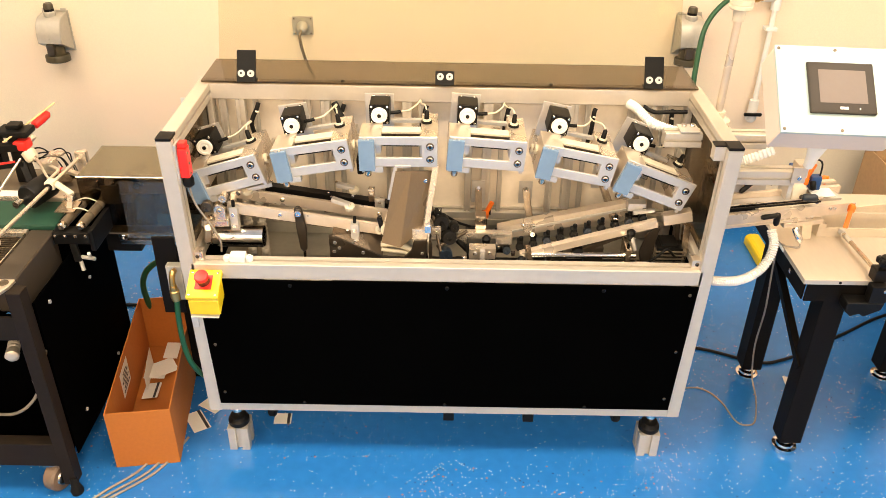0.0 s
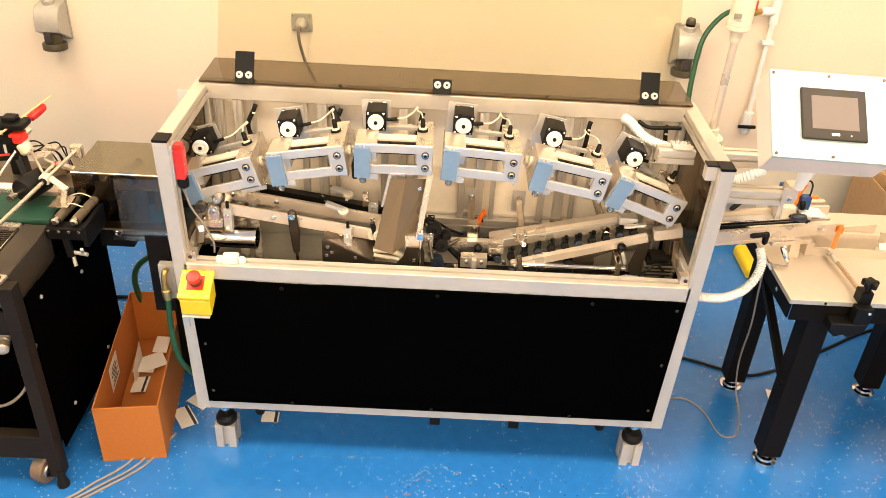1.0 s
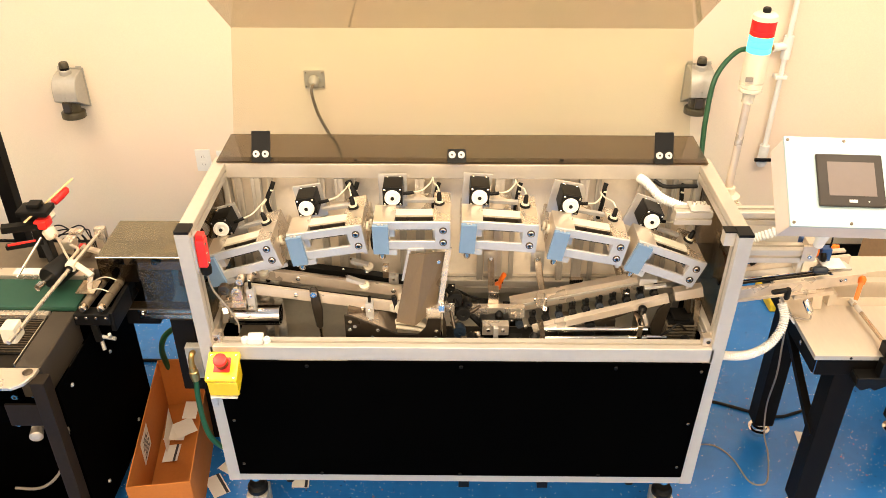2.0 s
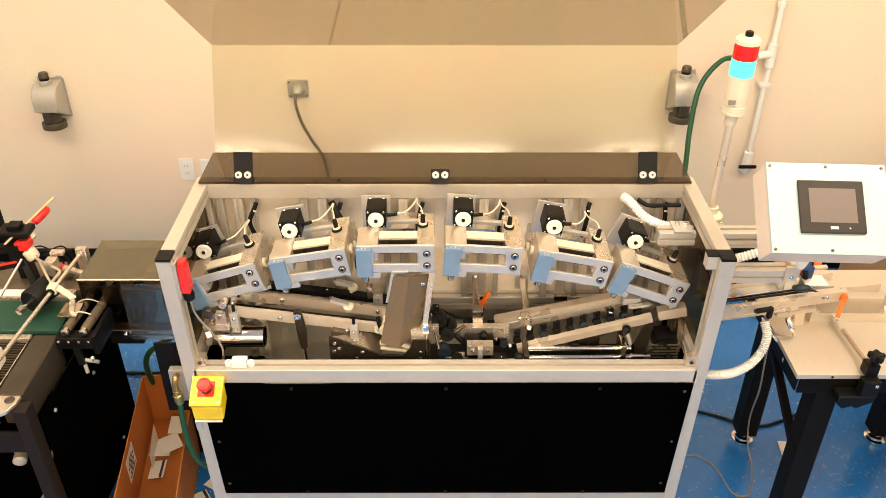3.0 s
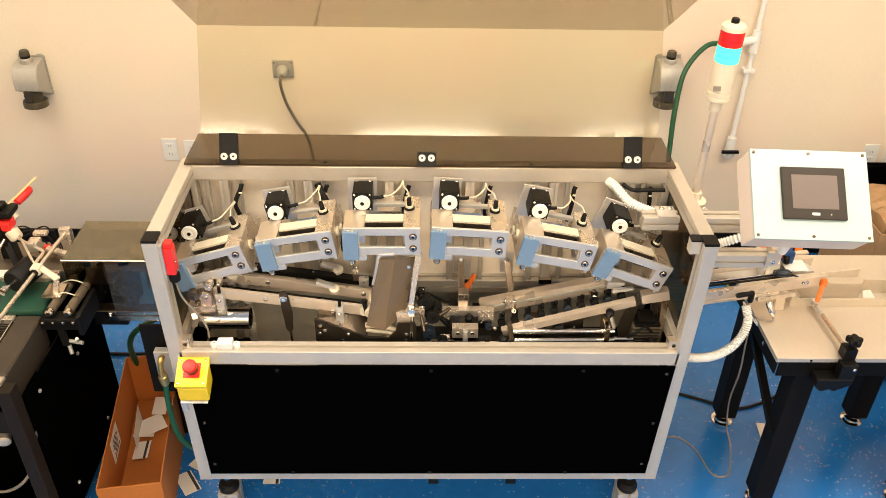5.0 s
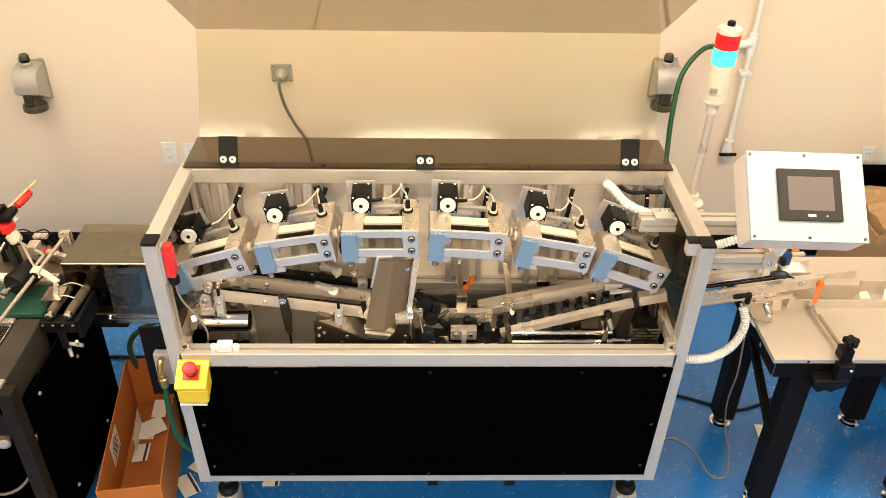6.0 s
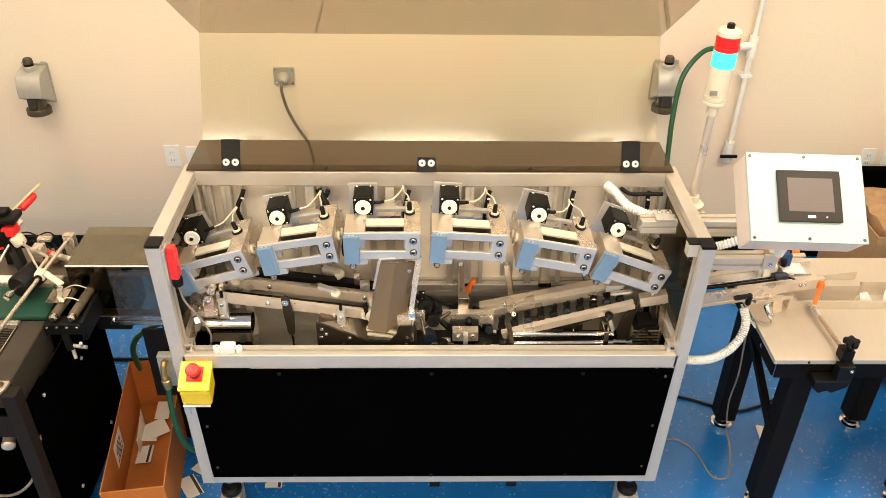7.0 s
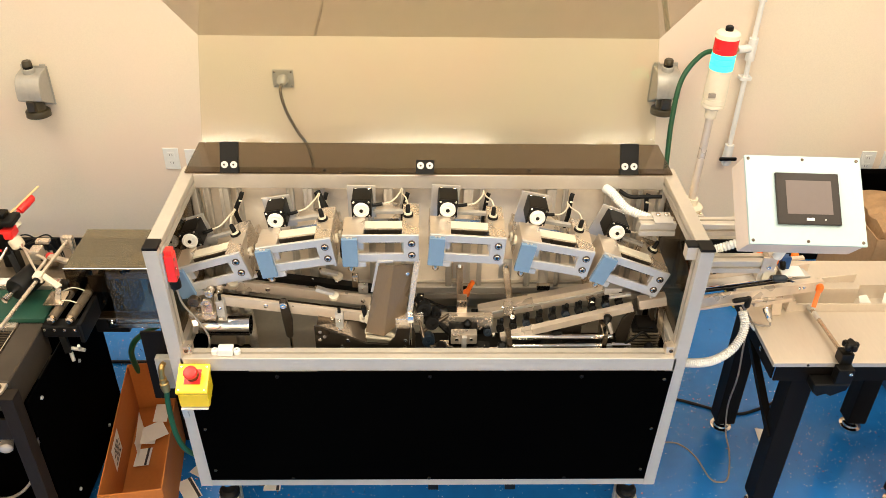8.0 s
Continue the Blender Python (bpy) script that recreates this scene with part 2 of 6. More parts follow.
def loft(rings, cap=True, closed=True):
    bm = bmesh.new()
    rows = [[bm.verts.new(p) for p in r] for r in rings]
    n = len(rows[0])
    for a, b in zip(rows, rows[1:]):
        for i in range(n if closed else n - 1):
            bm.faces.new((a[i], a[(i + 1) % n], b[(i + 1) % n], b[i]))
    if cap:
        bm.faces.new(rows[0][::-1])
        bm.faces.new(rows[-1])
    bmesh.ops.recalc_face_normals(bm, faces=bm.faces)
    return bm


def rod(p0, p1, r, r2=None, seg=18):
    p0, p1 = Vector(p0), Vector(p1)
    d, u, v = axes(p1 - p0)
    ring = lambda p, q: [p + q * (math.cos(a) * u + math.sin(a) * v) for a in (2 * math.pi * i / seg for i in range(seg))]
    return smooth(loft([ring(p0, r), ring(p1, r if r2 is None else r2)]))


def lathe(p0, p1, steps, seg=24):
    """Rings at (share of the way, radius) from p0 to p1."""
    p0, p1 = Vector(p0), Vector(p1)
    d, u, v = axes(p1 - p0)
    rings = [[p0.lerp(p1, s) + q * (math.cos(a) * u + math.sin(a) * v) for a in (2 * math.pi * i / seg for i in range(seg))] for s, q in steps]
    return smooth(loft(rings))


def pipe(p0, p1, r, wall, seg=24):
    return lathe(p0, p1, [(0, r - wall), (0, r), (1, r), (1, r - wall), (0.0, r - wall - 1e-4)], seg)


def bend(points, per=8):
    """A smooth line through points."""
    pts = [Vector(p) for p in points]
    pts = [2 * pts[0] - pts[1]] + pts + [2 * pts[-1] - pts[-2]]
    out = []
    for a, b, c, d in zip(pts, pts[1:], pts[2:], pts[3:]):
        for i in range(per):
            t = i / per
            out.append(0.5 * (2 * b + (c - a) * t + (2 * a - 5 * b + 4 * c - d) * t * t + (3 * b - a - 3 * c + d) * t ** 3))
    return out + [pts[-2]]


def cable(points, r, seg=8, per=8, ribs=0):
    line = bend(points, per)
    rings = []
    d, u, v = axes(line[1] - line[0])
    for i, p in enumerate(line):
        d = (line[min(i + 1, len(line) - 1)] - line[max(i - 1, 0)]).normalized()
        u = (u - d * u.dot(d)).normalized()
        v = d.cross(u)
        q = r * (1 + (0.12 if i % 2 else -0.16)) if ribs else r
        rings.append([p + q * (math.cos(a) * u + math.sin(a) * v) for a in (2 * math.pi * k / seg for k in range(seg))])
    return smooth(loft(rings), 25 if ribs else 70)


def extrude(points, axis, lo, hi, bevel=0.0):
    """A plate: an outline in the two other axes, from lo to hi along axis."""
    def place(p, w):
        q = list(p)
        q.insert("xyz".index(axis), w)
        return Vector(q)
    bm = loft([[place(p, lo) for p in points], [place(p, hi) for p in points]])
    if bevel:
        bmesh.ops.bevel(bm, geom=bm.edges[:], offset=bevel, segments=1, affect="EDGES")
    return bm


def window_plate(x0, x1, z0, z1, hx0, hx1, hz0, hz1, y0, y1):
    """An upright plate with a hole through it."""
    bm = bmesh.new()
    out = [(x0, z0), (x1, z0), (x1, z1), (x0, z1)]
    inn = [(hx0, hz0), (hx1, hz0), (hx1, hz1), (hx0, hz1)]
    v = [[bm.verts.new((x, y, z)) for x, z in ring] for y in (y0, y1) for ring in (out, inn)]
    for i in range(4):
        j = (i + 1) % 4
        bm.faces.new((v[0][i], v[0][j], v[1][j], v[1][i]))
        bm.faces.new((v[2][j], v[2][i], v[3][i], v[3][j]))
        bm.faces.new((v[0][j], v[0][i], v[2][i], v[2][j]))
        bm.faces.new((v[1][i], v[1][j], v[3][j], v[3][i]))
    bmesh.ops.recalc_face_normals(bm, faces=bm.faces)
    bmesh.ops.bevel(bm, geom=[e for e in bm.edges if e.calc_face_angle(0) > 1], offset=0.0012, segments=1, affect="EDGES")
    return bm


def tslot(p0, p1, s, s2=None, slot=0.0045, deep=0.008, only=None):
    """An aluminium profile with a groove along each face."""
    p0, p1 = Vector(p0), Vector(p1)
    d, u, v = axes(p1 - p0)
    h, k = s / 2, (s2 or s) / 2
    c = 0.002
    sec = []
    for sx, sy, n in ((1, 0, h), (0, 1, k), (-1, 0, h), (0, -1, k)):
        nx, ny = Vector((sx, sy)), Vector((-sy, sx))
        hn = h if sx else k
        ho = k if sx else h
        face = u * sx + v * sy
        if only is not None and not any(face.dot(Vector(w)) > 0.9 for w in only):
            sec += [nx * hn + ny * (-ho + c), nx * hn + ny * (ho - c)]
            continue
        for a, b in ((hn, -ho + c), (hn, -slot), (hn - deep, -slot), (hn - deep, slot), (hn, slot), (hn, ho - c)):
            sec.append(nx * a + ny * b)
    rings = [[p + u * q.x + v * q.y for q in sec] for p in (p0, p1)]
    return loft(rings)


def bolt(p, d, r, h):
    p, d = Vector(p), Vector(d).normalized()
    return lathe(p, p + d * h, [(0, r), (0.75, r), (1, r * 0.8), (1, r * 0.45), (0.55, r * 0.4)], 12)

# ---- room ----
WALL_Y = 1.62
setting("floor", box(-4.0, 4.5, -4.5, WALL_Y + 0.1, -0.1, 0, 0), M_FLOOR, "glossy blue epoxy floor with scattered white flecks", "floor")
setting("wall_north", box(-4.0, 4.5, WALL_Y, WALL_Y + 0.12, 0, CEILING, 0), M_WALL, "cream painted wall behind the machines", "wall")
setting("wall_south", box(-4.0, 4.5, -4.5, -4.38, 0, CEILING, 0), M_WALL, "cream painted wall", "wall")
setting("wall_west", box(-4.0, -3.88, -4.38, WALL_Y, 0, CEILING, 0), M_WALL, "cream painted wall", "wall")
setting("wall_east", box(4.38, 4.5, -4.38, WALL_Y, 0, CEILING, 0), M_WALL, "cream painted wall", "wall")
setting("ceiling", box(-4.0, 4.5, -4.5, WALL_Y + 0.1, CEILING, CEILING + 0.1, 0), M_CEIL, "white ceiling", "ceiling")
setting("baseboard", box(-3.88, 4.38, WALL_Y - 0.012, WALL_Y - 0.0005, 0.002, 0.115, 0.003), M_BASEB, "black vinyl baseboard", "baseboard")
for lx, ly, power in LAMP_SPOTS:
    t = thing("ceiling_light", "flat white rectangular ceiling light, switched on", "ceiling light", (lx, ly, CEILING), "ceiling lights")
    part("frame", window_plate(-0.64, 0.64, -0.34, 0.34, -0.6, 0.6, -0.3, 0.3, -0.03, 0), M_WHITE, t).matrix_local = pose(0, 0, 0, -90)
    for o in t.children:
        o.data.transform(pose(lx, ly, CEILING))
        o.matrix_local = pose(0, 0, -0.003, 90)
    part("diffuser", box(lx - 0.6, lx + 0.6, ly - 0.3, ly + 0.3, CEILING - 0.015, CEILING - 0.006, 0), M_DIFFUSER, t)

# ---- carding machine: frame ----
P = 0.05
H2 = P / 2
PW = 0.041
MX, MT, MB, MY = 0.78, 1.137, 0.188, 0.47
BX_IN = MX - PW
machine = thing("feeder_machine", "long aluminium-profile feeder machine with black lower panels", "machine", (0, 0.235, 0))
for sx in (-1, 1):
    x = sx * (MX - PW / 2)
    part("post", tslot((x, H2, MB), (x, H2, MT - 0.006), PW, P, only=[(-sx, 0, 0), (0, 1, 0)]), M_ALU, machine)
    part("post", tslot((x, MY - H2, MB), (x, MY - H2, MT - P), PW, P), M_ALU, machine)
    part("post_cap", box(x - PW / 2, x + PW / 2, 0, P, MT - 0.005, MT + 0.003, 0.0015), M_BLACK, machine, "black plastic end cap")
    part("side_rail", tslot((x, P + 0.001, MT - H2), (x, MY, MT - H2), PW, P, only=[(-sx, 0, 0), (0, 0, -1)]), M_ALU, machine)
    part("side_rail", tslot((x, P, 0.724), (x, MY - P, 0.724), PW, P), M_ALU, machine)
    part("side_rail", tslot((x, P, MB + H2), (x, MY - P, MB + H2), PW, P), M_ALU, machine)
    if sx > 0:
        stub = part("rail_stub", box(BX_IN - 0.03, BX_IN, 0.022, 0.052, MT - 0.045, MT - 0.004, 0.002), M_ALU, machine)
        part("stub_cap", box(BX_IN - 0.031, BX_IN, 0.021, 0.053, MT - 0.0038, MT + 0.001, 0.001), M_BLACK, stub, "black plastic end cap")
    part("side_panel", box(x - 0.004, x + 0.004, P, MY - P, MB + P, 0.70, 0), M_PANEL, machine, "black side panel")
    part("side_window", box(x - 0.003, x + 0.003, P, MY - P, 0.75, MT - P, 0), M_SMOKE4, machine, "grey tinted clear side panel")
BX = BX_IN
part("front_beam", tslot((-BX, H2, 0.724), (BX, H2, 0.724), P, slot=0.005, only=[(0, 0, 1), (0, 1, 0)]), M_ALU, machine)
part("front_beam", tslot((-BX, H2, MB + H2), (BX, H2, MB + H2), P, only=[(0, 0, 1)]), M_ALU, machine)
part("back_beam", tslot((-BX, MY - H2, MT - H2), (BX, MY - H2, MT - H2), P, only=[(0, 0, -1)]), M_ALU, machine)
part("back_beam", tslot((-BX, MY - H2, 0.676), (BX, MY - H2, 0.676), P), M_ALU, machine)
part("back_beam", tslot((-BX, MY - H2, MB + H2), (BX, MY - H2, MB + H2), P), M_ALU, machine)
front = part("front_panel", box(-BX + 0.002, BX - 0.002, -0.005, -0.0005, MB + 0.034, 0.6985, 0.001), M_PANEL, machine, "matt black front panel")
for px in (-0.46, 0.0, 0.46):
    for pz in (MB + 0.042, 0.682):
        part("screw", bolt((px, -0.005, pz), (0, -1, 0), 0.006, 0.004), M_BLACK, front)
for px in (-0.715, 0.715):
    for pz in (0.27, 0.46, 0.67):
        part("screw", bolt((px, -0.005, pz), (0, -1, 0), 0.005, 0.003), M_DARKSTEEL, front)
part("back_panel", box(-BX, BX, MY - 0.006, MY - 0.001, 0.70, MT - P, 0), M_BACK, machine, "pale cream back panel")
part("lower_back_panel", box(-BX, BX, MY - 0.006, MY - 0.001, MB + P, 0.6515, 0), M_GREYPAN, machine, "grey lower back panel")
part("drip_pan", box(-BX, BX, P, MY - 0.0065, 0.575, 0.585, 0.001), M_GREYPAN, machine, "grey metal pan")
# black plates added to darken the pan, standing in for dark clutter
part("base_plate", box(-0.06, 0.725, 0.062, 0.30, 0.5855, 0.60, 0.002), M_BLACK, machine, "black plate added to darken the pan")
part("base_plate", box(-0.725, -0.58, 0.062, 0.24, 0.5855, 0.60, 0.002), M_BLACK, machine, "black plate added to darken the pan")
# corner brackets on the front beam
for sx in (-1, 1):
    part("corner_bracket", box(sx * BX - 0.015 - sx * 0.017, sx * BX + 0.015 - sx * 0.017, 0.015, 0.048, 0.7495, 0.779, 0.003), M_PLATE, machine)
    part("bracket_screw", bolt((sx * (BX - 0.017), 0.015, 0.765), (0, -1, 0), 0.006, 0.003), M_DARKSTEEL, machine)
catch = part("door_catch", box(-0.63, -0.585, 0.008, 0.04, 0.7495, 0.772, 0.004), M_WHITE, machine, "white plastic catch")
for cx in (-0.64, -0.575):
    part("catch_ear", lathe((cx, 0.024, 0.7495), (cx, 0.024, 0.765), [(0, 0.011), (0.8, 0.011), (1, 0.008), (1, 0.004), (0.3, 0.004)], 14), M_WHITE, catch)
# feet: aluminium stub, rubber cone and levelling stem
for fx in (-0.703, 0.703):
    for fy in (0.046, 0.40):
        foot = part("foot", tslot((fx, fy, 0.0), (fx, fy, 0.094), 0.07, slot=0.009, deep=0.012), M_ALU, machine)
        part("rubber_pad", lathe((fx, fy, 0.094), (fx, fy, 0.132), [(0, 0.032), (0.1, 0.035), (0.5, 0.035), (0.6, 0.03), (0.9, 0.027), (1, 0.016)], 20), M_RUBBER, foot)
        part("stem", lathe((fx, fy, 0.131), (fx, fy, MB), [(0, 0.008), (0.3, 0.008), (0.3, 0.017), (0.6, 0.017), (0.6, 0.009), (1, 0.009)], 12), M_CHROME, foot)
for cx, sgn in ((-0.60, 1), (0.60, -1)):
    c = part("castor", lathe((cx - 0.012, 0.12, 0.105), (cx + 0.012, 0.12, 0.105), [(0, 0.01), (0, 0.036), (0.2, 0.04), (0.8, 0.04), (1, 0.036), (1, 0.01)], 20), M_RUBBER, machine)
    part("castor_fork", box(cx - 0.02, cx + 0.02, 0.09, 0.16, 0.14, MB, 0.004), M_STEEL, c)
    part("castor_plate", box(cx - 0.045, cx + 0.085 if sgn > 0 else cx + 0.045, 0.08, 0.17, MB - 0.02, MB - 0.001, 0.003), M_BLACK, machine)
for cx in (0.015, 0.285):
    part("skid_block", box(cx - 0.018, cx + 0.018, 0.03, 0.10, 0.128, MB, 0.003), M_BLACK, machine)

# the frame is narrowed from the front beam down to its feet to fit the camera's view
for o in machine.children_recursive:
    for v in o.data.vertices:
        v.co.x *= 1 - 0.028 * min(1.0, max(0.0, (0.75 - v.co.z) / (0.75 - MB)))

# shelf along the back with its hinge brackets, and the raised lid
SZ = MT + 0.004
shelf = part("shelf", box(-0.763, 0.762, 0.418, 0.62, SZ, SZ + 0.006, 0.001), M_SMOKE, machine, "dark smoked acrylic shelf")
for hx, tall in ((-0.622, 1.0), (-0.016, 0.45), (0.622, 1.0)):
    y1, z1 = 0.4085 + 0.046 * tall, SZ + 0.0065 + 0.0855 * tall
    hinge = part("lid_stop", extrude([(0.4085, SZ + 0.0065), (y1, z1), (y1 + 0.0045, z1 - 0.0025), (0.4145, SZ + 0.0065)], "x", hx - 0.029, hx + 0.029, 0.0008), M_BLACK, machine, "leaning black steel lid stop")
    part("flange", box(hx - 0.029, hx + 0.029, 0.415, 0.440, SZ + 0.0065, SZ + 0.0105, 0.001), M_BLACK, hinge)
    for dx in (-0.0142, 0.0142):
        foot_ = Vector((hx + dx, 0.4085 + 0.474 * 0.026, SZ + 0.0065 + 0.88 * 0.026))
        out = Vector((0, -0.88, 0.474))
        w_ = part("washer", lathe(foot_, foot_ + out * 0.006, [(0, 0.0108), (0.3, 0.0108), (0.3, 0.006), (1, 0.0055), (1, 0.003), (0.6, 0.003)], 16), M_FACE, hinge, "bright steel washer and screw")
        part("hex_socket", rod(foot_ + out * 0.0055, foot_ + out * 0.0066, 0.0034, seg=6), M_BLACK, w_)
for hx in (-0.33, 0.31):
    part("shelf_screw", bolt((hx, 0.43, SZ + 0.006), (0, 0, 1), 0.006, 0.003), M_BLACK, shelf)
KY, KZ = 0.775, 1.457
lid = part("lid", extrude([(0.626, SZ + 0.002), (KY, KZ), (KY - 0.0055, KZ), (0.6215, SZ + 0.002)], "x", -0.755, 0.752), M_SMOKE2, machine, "raised clear tinted acrylic lid, leaning back")
part("lid_front", extrude([(KY, KZ + 0.0005), (0.335, KZ + 0.302), (0.332, KZ + 0.298), (KY - 0.006, KZ + 0.0005)], "x", -0.755, 0.752), M_LIDTOP, lid, "upper sheet of the lid, tinted darker for its dark reflections")

# ---- six feeder units on an arc ----
def feeder(angle, x, z):
    t = thing("feeder_unit", "aluminium friction feeder head with black motor and white pulley", "feeder", (0, 0, 0), "feeder units on the machine")
    part("front_plate", window_plate(-0.111, 0.111, -0.092, 0, -0.066, 0.066, -0.064, -0.025, 0, 0.009), M_FACE, t)
    block = part("sensor_block", box(-0.1125, -0.067, -0.014, -0.0005, -0.100, -0.006, 0.002), M_BLUE, t, "pale blue sensor block")
    for k in (-0.094, -0.084):
        part("pin", box(k - 0.003, k + 0.003, -0.009, -0.002, -0.006, -0.003, 0.0005), M_FACE, block)
    part("knob", lathe((-0.088, -0.006, -0.117), (-0.088, -0.006, -0.100), [(0, 0.008), (0.2, 0.01), (1, 0.01)], 14), M_STEEL, t)
    part("foot_plate", box(-0.105, -0.045, -0.001, 0.02, -0.110, -0.0925, 0.001), M_FACE, t)
    for k in (-0.028, -0.068):
        cap_ = part("screw", bolt((0.09, 0, k), (0, -1, 0), 0.0085, 0.005), M_STEEL, t)
        part("washer", lathe((0.09, -0.0003, k), (0.09, -0.002, k), [(0, 0.0115), (1, 0.0112)], 18), M_DARKSTEEL, cap_)
        part("hex_socket", rod((0.09, -0.003, k), (0.09, -0.0056, k), 0.0042, seg=6), M_BLACK, cap_)
    part("side_block", box(-0.111, -0.050, 0.0095, 0.108, -0.055, -0.003, 0.0015), M_PLATE, t)
    part("side_block", box(0.062, 0.111, 0.0095, 0.185, -0.055, -0.003, 0.0015), M_PLATE, t)
    for a in (-0.104, 0.104):
        part("side_plate", box(a - 0.005, a + 0.005, 0.0095, 0.24, -0.105, -0.0555, 0.001), M_PLATE, t)
    part("cross_bar", box(-0.0495, 0.0615, 0.050, 0.088, -0.016, -0.005, 0.001), M_CREAM, t, "white nylon cross bar")
    part("cross_bar", box(-0.0495, 0.0615, 0.046, 0.0495, -0.024, -0.010, 0.001), M_DARKSTEEL, t)
    part("cross_bar", box(-0.0295, 0.0615, 0.150, 0.166, -0.020, -0.010, 0.001), M_FACE, t)
    part("rear_tray", box(-0.0295, 0.0615, 0.09, 0.149, -0.060, -0.054, 0.001), M_ROLLER, t)
    # black strip set into the gap behind the front plate to make it dark
    part("belt", box(-0.046, 0.058, 0.0105, 0.0455, -0.033, -0.025, 0.003), M_RUBBER, t, "black strip that darkens the gap behind the front plate")
    part("roller", rod((-0.0485, 0.098, -0.045), (0.061, 0.098, -0.045), 0.007), M_DARKSTEEL, t)
    for a, s in ((-0.1095, -1), (0.1095, 1)):
        for ry, rz in ((0.075, -0.05), (0.135, -0.078)):
            r = part("side_roller", lathe((a + s * 0.001, ry, rz), (a + s * 0.010, ry, rz), [(0, 0.005), (0, 0.013), (0.15, 0.015), (0.85, 0.015), (1, 0.013), (1, 0.007), (0.8, 0.006)], 18), M_CREAM, t, "cream nylon side roller")
            part("axle", rod((a + s * 0.007, ry, rz), (a + s * 0.012, ry, rz), 0.005), M_STEEL, r)
    part("motor_plate", box(-0.108, -0.022, 0.19, 0.196, -0.055, 0.056, 0.001), M_FACE, t)
    part("slide", box(-0.03, 0.05, 0.19, 0.29, -0.11, -0.06, 0.002), M_PLATE, t)
    motor = part("motor", box(-0.089, -0.031, 0.118, 0.1895, -0.008, 0.050, 0.004), M_BLACK, t, "black stepper motor")
    part("motor_flange", box(-0.0895, -0.0305, 0.112, 0.1178, -0.0085, 0.0505, 0.003), M_BLACK, motor)
    for a in (-0.083, -0.037):
        for b in (-0.003, 0.045):
            part("motor_screw", bolt((a, 0.112, b), (0, -1, 0), 0.0035, 0.003), M_CHROME, motor)
    for a in (-0.08, -0.04):
        part("motor_nut", bolt((a, 0.182, 0.0502), (0, 0, 1), 0.005, 0.004), M_CHROME, motor)
    pulley = part("pulley", lathe((-0.06, 0.1115, 0.021), (-0.06, 0.102, 0.021), [(0, 0.018), (0.1, 0.0235), (0.9, 0.0235), (1, 0.0222), (1, 0.0165), (0.75, 0.0155), (0.75, 0.0105), (1, 0.0098), (1, 0.0055), (0.8, 0.005)], 28), M_WHITE, t, "white toothed pulley")
    part("pulley_hub", lathe((-0.06, 0.1025, 0.021), (-0.06, 0.099, 0.021), [(0, 0.0058), (0.7, 0.0058), (1, 0.0045)], 12), M_BLACK, pulley)
    lever = part("clamp_lever", lathe((0.078, 0.115, -0.003), (0.078, 0.115, 0.036), [(0, 0.016), (0.14, 0.016), (0.2, 0.009), (0.3, 0.0075), (0.9, 0.0065), (1, 0.003)], 16), M_BLACK, t, "black clamp knob")
    part("collar", lathe((0.078, 0.115, 0.0035), (0.078, 0.115, 0.009), [(0, 0.0125), (1, 0.0115)], 16), M_CREAM, lever)
    part("motor_lead", cable([(-0.031, 0.15, 0.012), (-0.012, 0.152, 0.013), (0.0, 0.155, 0.014)], 0.0055, 8), M_BLACK, t, "black cable boot")
    part("motor_cable", cable([(0.0, 0.155, 0.014), (0.025, 0.165, 0.015), (0.048, 0.2, 0.02), (0.056, 0.245, 0.016)], 0.0026, 8), M_CREAM, t, "cream motor cable")
    part("sensor_cable", cable([(0.078, 0.117, 0.034), (0.072, 0.15, 0.037), (0.06, 0.2, 0.022), (0.057, 0.25, 0.012)], 0.0024, 8), M_CREAM, t, "cream sensor cable")
    return t


UNITS = [(17, -0.664, 1.000), (9.4, -0.400, 1.065), (0.5, -0.145, 1.093), (-3.8, 0.110, 1.091), (-11, 0.376, 1.057), (-21, 0.616, 0.996)]
first = feeder(0, 0, 0)
heads = [first]
for i, (a, ux, uz) in enumerate(UNITS):
    m = pose(ux, 0.14, uz, 0, -a, 0)
    if i:
        made = copy_thing(first, m)
        heads.append(made)
first.matrix_basis = pose(UNITS[0][1], 0.14, UNITS[0][2], 0, -UNITS[0][0], 0)
# side rollers only on the sides that have them
for i, head in enumerate(heads):
    for o in [c for c in head.children if c.name.startswith("side_roller")]:
        right = o.data.vertices[0].co.x > 0
        if i in (2, 3) or right != (i < 2):
            for c in o.children:
                bpy.data.objects.remove(c)
            bpy.data.objects.remove(o)
